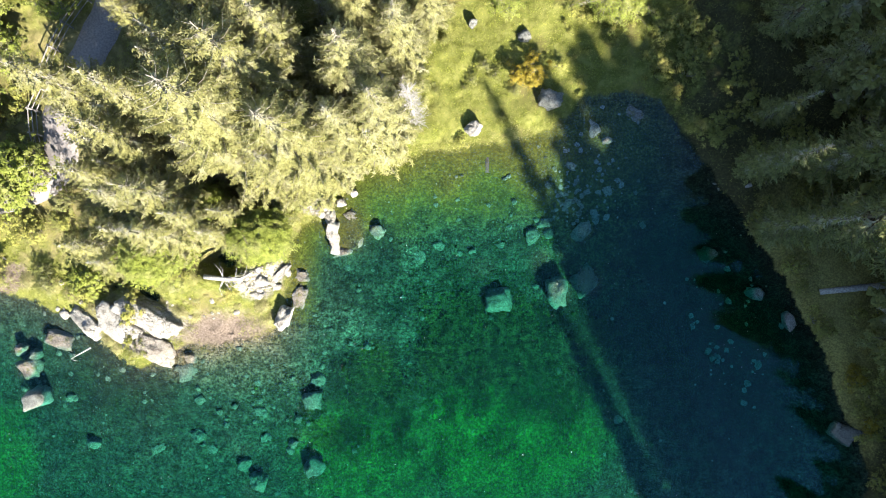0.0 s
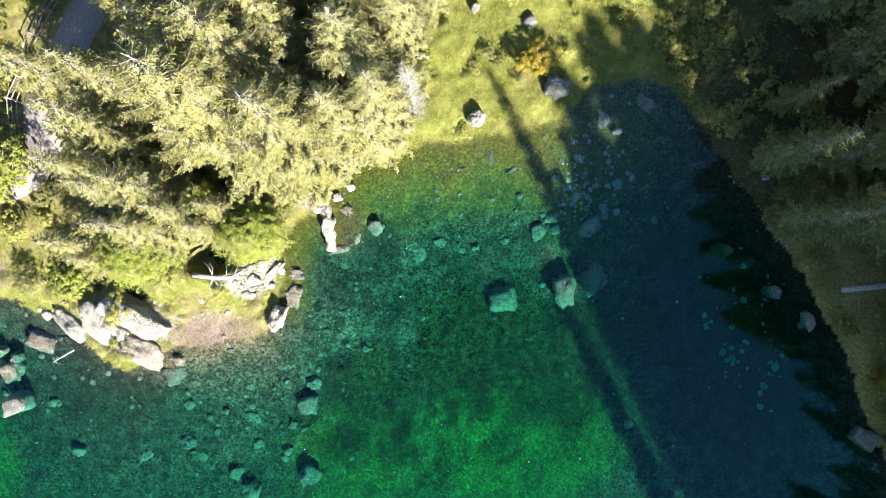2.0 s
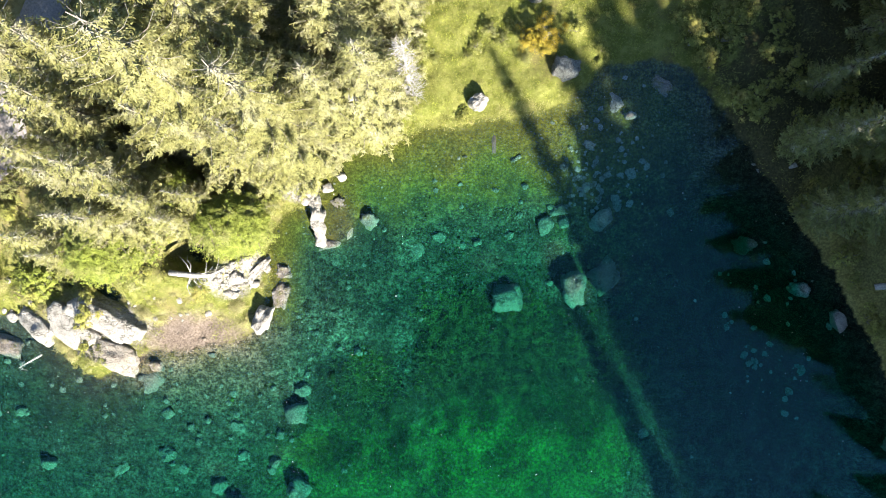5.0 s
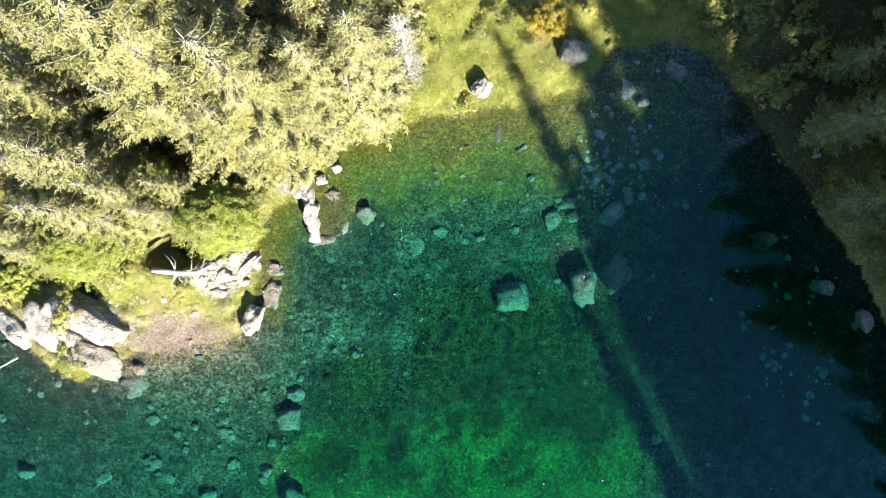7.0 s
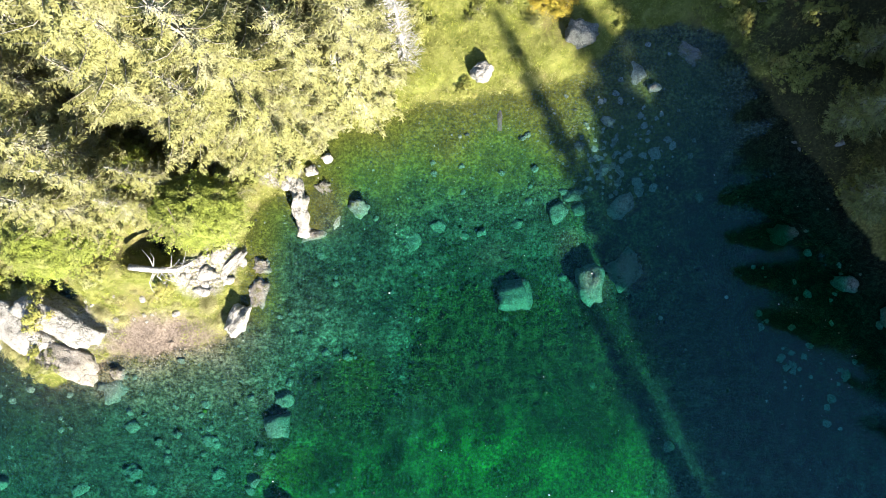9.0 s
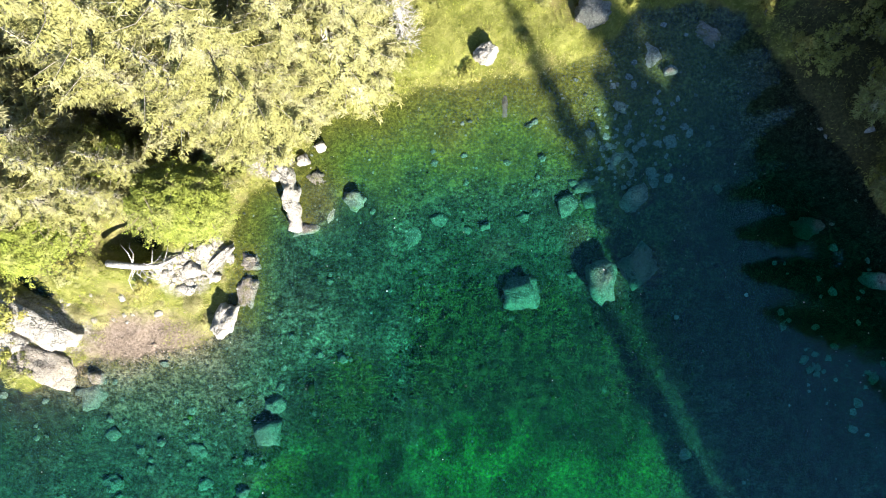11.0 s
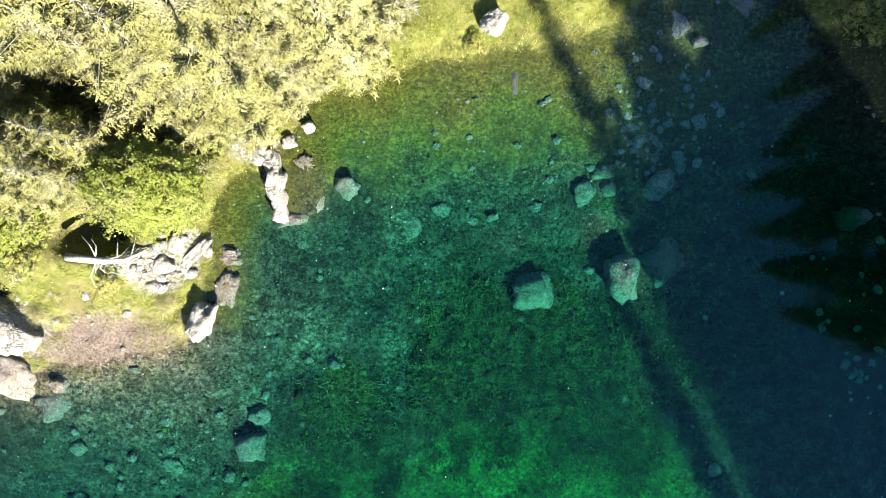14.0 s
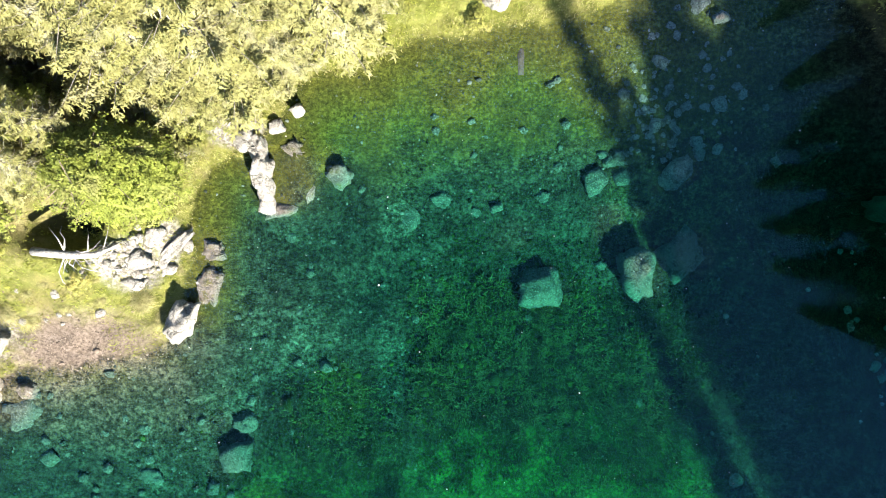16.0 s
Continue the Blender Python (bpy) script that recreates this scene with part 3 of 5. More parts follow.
# rocks whose tops come near the surface: x, y, bottom z, size x, y, z, turn, seed, kind
ROCKS = [
    ("boulder", -16.7, -5.1, -0.6, 3.0, 1.6, 1.4, -16, 11, STAINED, "large brown-stained limestone boulder sloping into the water"),
    ("boulder", -20.2, -3.6, -0.5, 2.2, 1.0, 1.3, -48, 12, LIMESTONE, "long pale limestone block at the water's edge"),
    ("boulder", -18.5, -3.8, -0.4, 3.0, 1.7, 1.4, -38, 13, LIMESTONE, "pale limestone outcrop with dry grass around it"),
    ("boulder", -16.9, -3.2, -0.3, 3.6, 1.5, 1.45, -30, 73, LIMESTONE, "long bright limestone rib above the water"),
    ("boulder", -15.6, -3.7, -0.2, 1.5, 0.8, 1.1, -30, 74, LIMESTONE, "pale limestone block on the bank"),
    ("boulder", -9.45, -3.35, -0.5, 0.8, 1.6, 1.35, -22, 14, LIMESTONE, "white limestone boulder standing on the shore"),
    ("boulder", -6.95, 2.2, -0.4, 0.7, 1.1, 1.0, 12, 15, LIMESTONE, "pale limestone block of a ridge jutting into the lake"),
    ("boulder", -6.8, 1.5, -0.5, 0.72, 1.25, 1.15, -8, 70, LIMESTONE, "pale limestone block of a ridge jutting into the lake"),
    ("boulder", -6.7, 0.9, -0.6, 0.66, 0.9, 1.1, 10, 71, LIMESTONE, "pale limestone block of a ridge jutting into the lake"),
    ("boulder", -6.65, 0.4, -0.7, 0.55, 0.75, 1.05, 4, 72, LIMESTONE, "low limestone block at the end of the ridge"),
    ("boulder", -7.3, 2.5, -0.2, 0.7, 0.8, 0.75, 20, 16, LIMESTONE, "broken pale limestone block on the bank"),
    ("stone", -6.3, 3.0, -0.1, 0.58, 0.5, 0.42, 10, 17, LIMESTONE, "rounded white stone on the grassy bank"),
    ("stone", -5.6, 3.5, -0.15, 0.45, 0.4, 0.5, 30, 18, LIMESTONE, "small white stone casting shade on the bank"),
    ("boulder", -5.86, 2.05, -0.6, 1.0, 1.25, 0.57, 12, 19, BROWNROCK, "brown flat rock awash beside the ridge"),
    ("boulder", -5.45, 1.0, -0.8, 0.75, 1.2, 0.7, -15, 76, BROWNROCK, "brown flat rock just under the water"),
    ("boulder", -6.25, 0.35, -0.8, 1.2, 0.75, 0.8, 8, 77, BROWNROCK, "brown wet rock at the end of the ridge"),
    ("boulder", -4.45, 1.4, -1.0, 1.05, 0.85, 0.8, -20, 20, BROWNROCK, "round brown rock breaking the surface"),
    ("boulder", -8.6, -1.05, -0.5, 1.1, 0.85, 0.52, 5, 21, BROWNROCK, "brown wet rock lying at the shore"),
    ("boulder", -8.65, -2.15, -0.5, 0.95, 1.6, 0.55, -6, 22, BROWNROCK, "long brown wet rock lying at the shore"),
    ("slab", -10.7, -1.35, -0.2, 1.0, 0.7, 0.75, 30, 80, LIMESTONE, "broken white limestone slab on the bank"),
    ("slab", -10.8, -2.05, -0.2, 0.8, 0.5, 0.72, -20, 81, LIMESTONE, "broken white limestone slab on the bank"),
    ("slab", -9.65, -0.95, -0.3, 1.7, 0.42, 0.72, 50, 82, LIMESTONE, "narrow white limestone slab sloping to the water"),
    ("slab", -10.2, -0.6, -0.2, 0.7, 0.6, 0.8, 70, 83, LIMESTONE, "small white limestone slab on the bank"),
    ("boulder", 1.0, 7.0, -0.1, 1.0, 0.8, 1.15, 35, 23, LIMESTONE, "white sunlit boulder standing in the meadow"),
    ("boulder", 5.15, 8.55, -0.2, 1.35, 1.2, 1.3, -20, 24, GREYROCK, "grey angular boulder at the head of the lake"),
    ("stone", 3.75, 12.0, 0.1, 0.8, 0.65, 0.8, 10, 25, GREYROCK, "grey stone half sunk in the grass"),
    ("stone", 0.95, 12.7, 0.1, 0.5, 0.5, 0.8, 0, 26, GREYROCK, "small grey stone in the meadow"),
    ("boulder", 2.5, -2.55, -1.7, 1.75, 1.6, 0.78, 14, 27, SUNKROCK, "flat-topped sunken boulder coated in silt"),
    ("boulder", 5.85, -2.05, -1.8, 1.35, 1.9, 1.48, 8, 28, SUNKROCK, "block-shaped pale boulder almost reaching the surface"),
    ("boulder", 7.4, -1.4, -1.9, 1.6, 1.8, 1.4, 25, 29, SUNKROCK, "sunken boulder leaning on a paler block"),
    ("boulder", -22.0, -4.6, -0.8, 1.9, 1.1, 0.9, -28, 30, BROWNROCK, "brown boulder awash near the shore"),
    ("boulder", -23.9, -6.3, -0.9, 1.3, 1.2, 0.98, 10, 31, BROWNROCK, "brown boulder awash in the shallows"),
    ("boulder", -23.5, -7.9, -1.0, 1.4, 1.25, 1.5, 25, 32, GREYROCK, "grey boulder with a dry sunlit top"),
    ("stone", -24.3, -5.2, -0.6, 0.8, 0.6, 0.65, 40, 33, BROWNROCK, "small brown stone in the shallows"),
    ("stone", -23.4, -5.5, -0.7, 0.7, 0.6, 0.7, 80, 34, SUNKROCK, "small sunken stone in the shallows"),
    ("boulder", -15.1, -6.4, -1.0, 1.3, 1.2, 0.92, 30, 35, SUNKROCK, "sunken rounded boulder by the limestone shore"),
    ("stone", -14.7, -5.65, -0.6, 0.65, 0.6, 0.75, 0, 36, BROWNROCK, "brown stone just breaking the surface"),
    ("boulder", -16.0, -7.2, -1.3, 1.2, 1.7, 0.75, 20, 37, SUNKROCK, "flat sunken slab on the lake bed"),
    ("boulder", -8.15, -8.2, -1.5, 1.25, 1.2, 0.97, 0, 38, SUNKROCK, "sunken boulder standing up from the bed"),
    ("boulder", -7.8, -7.0, -1.5, 0.9, 0.8, 0.79, 0, 39, SUNKROCK, "sunken boulder on the lake bed"),
    ("boulder", -11.1, -8.9, -1.5, 0.75, 0.7, 0.65, 0, 40, SUNKROCK, "small sunken boulder on pale silt"),
    ("boulder", -20.6, -10.7, -1.7, 0.9, 0.7, 0.9, 0, 41, SUNKROCK, "sunken boulder with a dark overhang"),
    ("boulder", -17.1, -10.9, -1.7, 1.2, 1.0, 0.79, 30, 42, SUNKROCK, "sunken boulder on pale silt"),
    ("boulder", -14.7, -10.3, -1.7, 0.95, 0.85, 0.8, 30, 43, SUNKROCK, "low sunken boulder on pale silt"),
    ("stone", -20.2, -8.5, -1.4, 0.7, 0.5, 0.6, 30, 44, SUNKROCK, "sunken stone on the lake bed"),
    ("boulder", -8.1, -12.1, -1.8, 1.3, 1.2, 1.01, 30, 45, SUNKROCK, "tall sunken boulder on the lake bed"),
    ("boulder", -11.3, -13.0, -1.8, 1.3, 1.2, 0.94, 60, 46, SUNKROCK, "tall sunken boulder at the edge of the weed"),
    ("stone", -12.1, -12.0, -1.7, 0.9, 0.7, 0.65, 60, 47, SUNKROCK, "sunken stone on pale silt"),
    ("stone", -9.3, -10.8, -1.6, 0.8, 0.6, 0.6, 60, 48, SUNKROCK, "sunken stone on pale silt"),
    ("stone", -10.9, -10.4, -1.6, 0.7, 0.6, 0.5, 20, 49, SUNKROCK, "low sunken stone on pale silt"),
    ("stone", -1.75, 1.95, -1.2, 0.55, 0.7, 0.34, 20, 50, SUNKROCK, "pale sunken slab in green growth"),
    ("stone", -2.0, 0.0, -1.4, 0.9, 1.1, 0.4, 20, 51, SUNKROCK, "pale sunken slab on the bed"),
    ("stone", -0.95, 0.6, -1.35, 0.7, 0.8, 0.33, 60, 52, SUNKROCK, "pale sunken slab on the bed"),
    ("stone", 2.6, 0.68, -1.3, 0.5, 0.5, 0.32, 60, 53, SUNKROCK, "small pale sunken stone"),
    ("stone", 1.0, 0.3, -1.35, 0.5, 0.35, 0.42, 30, 54, SUNKROCK, "small sunken stone with a dark side"),
    ("boulder", 4.4, 1.15, -1.2, 0.9, 0.9, 0.42, 30, 55, SUNKROCK, "sunken pale boulder near the shade"),
    ("boulder", 5.0, 1.9, -1.1, 0.8, 0.6, 0.42, 10, 56, SUNKROCK, "sunken pale boulder near the shade"),
    ("boulder", 7.2, 1.4, -1.3, 1.25, 0.9, 0.9, 40, 57, PALECOBBLE, "large sunken boulder in the shade"),
    ("stone", 14.7, 4.0, -0.7, 0.65, 0.7, 0.75, 40, 58, GREYROCK, "grey stone by the wooded bank"),
    ("boulder", 14.4, 0.2, -1.2, 1.0, 0.9, 1.1, 40, 59, SUNKROCK, "sunken boulder by the wooded bank"),
    ("boulder", 16.9, -2.1, -0.9, 0.9, 0.75, 0.85, 0, 60, PALECOBBLE, "sunken boulder by the wooded bank"),
    ("stone", 18.6, -3.6, -0.5, 0.6, 1.1, 0.65, 20, 61, GREYROCK, "grey stone on the wooded bank"),
    ("boulder", 21.6, -9.8, -0.7, 1.7, 1.3, 0.95, -25, 62, GREYROCK, "grey flat boulder on the wooded bank"),
    ("boulder", 10.1, 8.0, -0.7, 1.5, 1.0, 0.66, -25, 63, BROWNROCK, "brown flat rock under shallow water"),
    ("stone", 7.6, 7.2, -0.6, 0.8, 1.3, 0.5, 30, 64, PALECOBBLE, "grey sunken stone at the head of the lake"),
]

# ---- water ----
wx, wy = ladder(-27.0, 25.0, 0.28, 900.0), ladder(-17.0, 12.0, 0.28, 900.0)
hx, hy = np.meshgrid(wx, wy)
bed_z, _ = terrain(hx, hy)
for _, rx, ry, bottom, sx, sy, sz, turn, _, _, _ in ROCKS:
    ca, sa = math.cos(radians(turn)), math.sin(radians(turn))
    u, v = ((hx - rx) * ca + (hy - ry) * sa) / (sx / 2), (-(hx - rx) * sa + (hy - ry) * ca) / (sy / 2)
    bed_z = np.maximum(bed_z, bed_z + (bottom + sz - bed_z) * soft(np.hypot(u, v), 1.15, 0.7))
water_mesh = sheet("water", wx, wy, np.zeros_like(hx), WATER)
attribute = water_mesh.attributes.new("depth", "FLOAT", "POINT")
attribute.data.foreach_set("value", np.clip(-bed_z, 0, 4).astype(np.float32).ravel())
water = tagged(new("water", water_mesh), "clear green-blue lake water, calm and transparent", "water", kind="structure")


# ---- rocks ----
def rock_mesh(name, size, seed, material, detail=4, rough=1.0):
    """An angular boulder: a sphere cut by planes, rounded at the edges and roughened. Its base lies at z = 0."""
    rnd = random.Random(seed)
    bm = bmesh.new()
    bmesh.ops.create_icosphere(bm, subdivisions=detail, radius=1.0)
    planes = []
    for axis in ((1, 0, 0), (-1, 0, 0), (0, 1, 0), (0, -1, 0), (0, 0, 1), (0, 0, -1)):
        tilt = Vector([rnd.uniform(-0.3, 0.3) for _ in range(3)])
        planes.append(((Vector(axis) + tilt).normalized(), rnd.uniform(0.7, 0.95)))
    for _ in range(11):
        way = Vector([rnd.gauss(0, 1) for _ in range(3)]).normalized()
        planes.append((way, rnd.uniform(0.82, 1.1)))
    shift = Vector([rnd.uniform(-50, 50) for _ in range(3)])
    for v in bm.verts:
        n = v.co.normalized()
        inverse = sum(max(n.dot(p), 0.0) ** 70 / d ** 70 for p, d in planes)
        r = min(1.35, inverse ** (-1 / 70))
        q = n * r
        r *= 1 + rough * (0.13 * noise.noise(q * 1.4 + shift) + 0.1 * noise.noise(q * 3.5 + shift) - 0.1 * abs(noise.noise(q * 6 + shift)))
        v.co = n * r * (1 - 0.07 * max(0.0, noise.noise(q * 2.6 - shift)) ** 0.5)
    low = Vector([min(v.co[k] for v in bm.verts) for k in range(3)])
    high = Vector([max(v.co[k] for v in bm.verts) for k in range(3)])
    for v in bm.verts:
        for k in range(3):
            v.co[k] = ((v.co[k] - low[k]) / (high[k] - low[k]) - (0 if k == 2 else 0.5)) * size[k]
    me = bpy.data.meshes.new(name)
    bm.to_mesh(me)
    bm.free()
    me.materials.append(material)
    me.polygons.foreach_set("use_smooth", [True] * len(me.polygons))
    return me


for name, x, y, bottom, sx, sy, sz, turn, seed, material, label in ROCKS:
    rock = new(name, rock_mesh(name, (sx, sy, sz), seed, material, 4 if bottom > -0.8 and sx + sy > 1.7 else 3, 2.3 if material in (BROWNROCK, SUNKROCK) else 1.15))
    rock.matrix_world = pose(x, y, min(bottom, height_at(x, y) - 0.05), 0, 0, turn)
    if name == "slab":
        rock.location.z = height_at(x, y) - sz + 0.24
    elif rock.location.z < bottom:
        rock.scale.z = (bottom + sz - rock.location.z) / sz
    tagged(rock, label, "rock")

# rubble below the fallen log and along the bank
scree = [rock_mesh("rubble_stone", (1.0, 0.8, 0.42), 130 + k, LIMESTONE, 2) for k in range(5)]
pick = random.Random(8)
for cx, cy, spread, count in ((-10.7, -1.5, 0.5, 38), (-9.9, -0.8, 0.5, 14), (-7.5, 2.8, 0.4, 8), (-13.9, -2.9, 0.8, 10), (-20.8, -2.3, 1.0, 10), (-10.4, 2.2, 0.5, 5)):
    for _ in range(count):
        x, y, size = pick.gauss(cx, spread), pick.gauss(cy, spread * 0.7), 0.14 * math.exp(pick.gauss(0.3, 0.5))
        if height_at(x, y) > 0.0:
            ob = new("rubble_stone", pick.choice(scree))
            ob.matrix_world = pose(x, y, height_at(x, y) - 0.1 * size, 0, 0, pick.uniform(0, 360)) @ Matrix.Diagonal((size, size, size, 1))
            tagged(ob, "small pale limestone rubble on the bank", "stone", "rubble on the bank")

# loose cobbles on the lake bed, thick where the shade begins
cobbles = [rock_mesh("cobble", (1.0, 0.85, 0.42), 100 + k, SUNKROCK, 2, 2.6) for k in range(6)]
pale_cobbles = [rock_mesh("cobble", (1.0, 0.85, 0.42), 110 + k, PALECOBBLE, 2, 2.6) for k in range(4)]
rnd = random.Random(5)
spots = []
for cx, cy, spread, count in ((6.8, 3.4, 1.15, 150), (-14.0, -9.5, 4.5, 45), (-22.5, -6.5, 1.6, 22), (-6.5, -4.0, 2.6, 36), (2.5, 0.8, 2.4, 28),
                              (8.5, 5.6, 1.6, 16), (-10.5, -11.5, 2.2, 16), (16.0, -3.2, 2.0, 18), (17.2, -6.2, 1.5, 26), (-13.0, -6.8, 2.0, 22), (12.5, -6.0, 4.0, 18)):
    for _ in range(count):
        spots.append((rnd.gauss(cx, spread), rnd.gauss(cy, spread), min(0.6, (0.12 if cx == 6.8 else 0.16) * math.exp(rnd.gauss(0.35, 0.55)))))
heights, inland = terrain(np.array([s[0] for s in spots]), np.array([s[1] for s in spots]))
for (x, y, size), z, d in zip(spots, heights, inland):
    if d < -0.3:
        ob = new("cobble", rnd.choice(pale_cobbles if 5.6 < x < 9.5 and y > -0.5 or x > 12 else cobbles))
        ob.matrix_world = pose(x, y, z - 0.12 * size, 0, 0, rnd.uniform(0, 360)) @ Matrix.Diagonal((size, size * rnd.uniform(0.8, 1.2), size * rnd.uniform(0.8, 1.3), 1))
        tagged(ob, "loose silt-covered cobble on the lake bed", "cobble", "cobbles on the lake bed")

# small pebbles strewn over the bed
r = np.random.RandomState(51)
n = 7500
ex, ey = r.uniform(-26, 20, n), r.uniform(-14, 9, n)
near = r.randint(0, 8, n)
knots = np.array([(6.2, 3.2, 1.7), (-7, -4, 3.5), (-14, -8, 5), (-22, -6, 3), (1, 1, 4), (4, 4, 3), (-2, -1, 4), (-11, -10, 5)])
half = r.rand(n) < 0.6
ex = np.where(half, r.normal(knots[near, 0], knots[near, 2]), ex)
ey = np.where(half, r.normal(knots[near, 1], knots[near, 2]), ey)
ez, ed = terrain(ex, ey)
ok = (ed < -0.15) & (ex > -27) & (ex < 22) & (ey > -15)
ex, ey, ez = ex[ok], ey[ok], ez[ok]
g = (1 + 5 ** 0.5) / 2
ball = np.array([(-1, g, 0), (1, g, 0), (-1, -g, 0), (1, -g, 0), (0, -1, g), (0, 1, g), (0, -1, -g), (0, 1, -g), (g, 0, -1), (g, 0, 1), (-g, 0, -1), (-g, 0, 1)]) / 1.9
sides = np.array([(0, 11, 5), (0, 5, 1), (0, 1, 7), (0, 7, 10), (0, 10, 11), (1, 5, 9), (5, 11, 4), (11, 10, 2), (10, 7, 6), (7, 1, 8),
                  (3, 9, 4), (3, 4, 2), (3, 2, 6), (3, 6, 8), (3, 8, 9), (4, 9, 5), (2, 4, 11), (6, 2, 10), (8, 6, 7), (9, 8, 1)])


def strewn(name, x, y, z, size, r, material):
    """Many small uneven stones in one mesh."""
    shape = ball[None] * r.uniform(0.7, 1.25, (len(x), 12, 1)) * (size * np.exp(r.normal(0.1, 0.5, len(x))))[:, None, None] * r.uniform(0.6, 1.3, (len(x), 1, 3)) * np.array([1, 1, 0.6])
    shape = shape + np.stack([x, y, z + 0.005], 1)[:, None, :]
    me = bpy.data.meshes.new(name)
    me.vertices.add(len(x) * 12)
    me.vertices.foreach_set("co", shape.astype(np.float32).ravel())
    index = (np.arange(len(x))[:, None, None] * 12 + sides[None]).astype(np.int32).ravel()
    me.loops.add(len(index))
    me.loops.foreach_set("vertex_index", index)
    me.polygons.add(len(index) // 3)
    me.polygons.foreach_set("loop_start", np.arange(0, len(index), 3, dtype=np.int32))
    me.materials.append(material)
    me.update(calc_edges=True)
    return me


pebble_mesh = strewn("pebble_bed", ex, ey, ez, 0.02, r, PEBBLE)
n = 3500
bx, by = r.normal(-13.0, 1.5, n), r.normal(-4.3, 0.75, n)
bz, bd = terrain(bx, by)
ok = (bd > -0.9)
tagged(new("beach_gravel", strewn("beach_gravel", bx[ok], by[ok], bz[ok], 0.012, r, GRAVEL)), "pinkish brown gravel of a small beach", "gravel", kind="stuff")
n = 10000
spots = np.array([(0.8, -5.0, 3.2, 1.6), (-5.0, -8.6, 2.4, 2.0), (5.6, -5.8, 2.6, 2.0), (2.0, -8.6, 4.5, 2.2), (-3.0, -5.0, 3.0, 3.0)])[r.choice(5, n, p=[0.42, 0.18, 0.18, 0.14, 0.08])]
lx, ly = r.normal(spots[:, 0], spots[:, 2]), r.normal(spots[:, 1], spots[:, 3])
lz, ld = terrain(lx, ly)
ok = (ld < -1.0) & ((lx > -2.0 + 0.3 * r.normal(size=n)) | (ly < -7.0 + 1.2 * r.normal(size=n))) & (r.rand(n) < 0.75) & (ly > -7.4 + 0.8 * waves(lx, ly, 1.2, 49))
tagged(new("weed_cushions", strewn("weed_cushions", lx[ok], ly[ok], lz[ok], 0.04, r, CUSHION)), "dark mossy weed cushions on the lake bed", "water weed", kind="stuff")
tagged(new("pebble_bed", pebble_mesh), "small pale pebbles strewn over the silty lake bed", "pebbles", kind="stuff")


# ---- trees ----
def unit(v):
    return v / np.maximum(np.linalg.norm(v, axis=-1, keepdims=True), 1e-9)


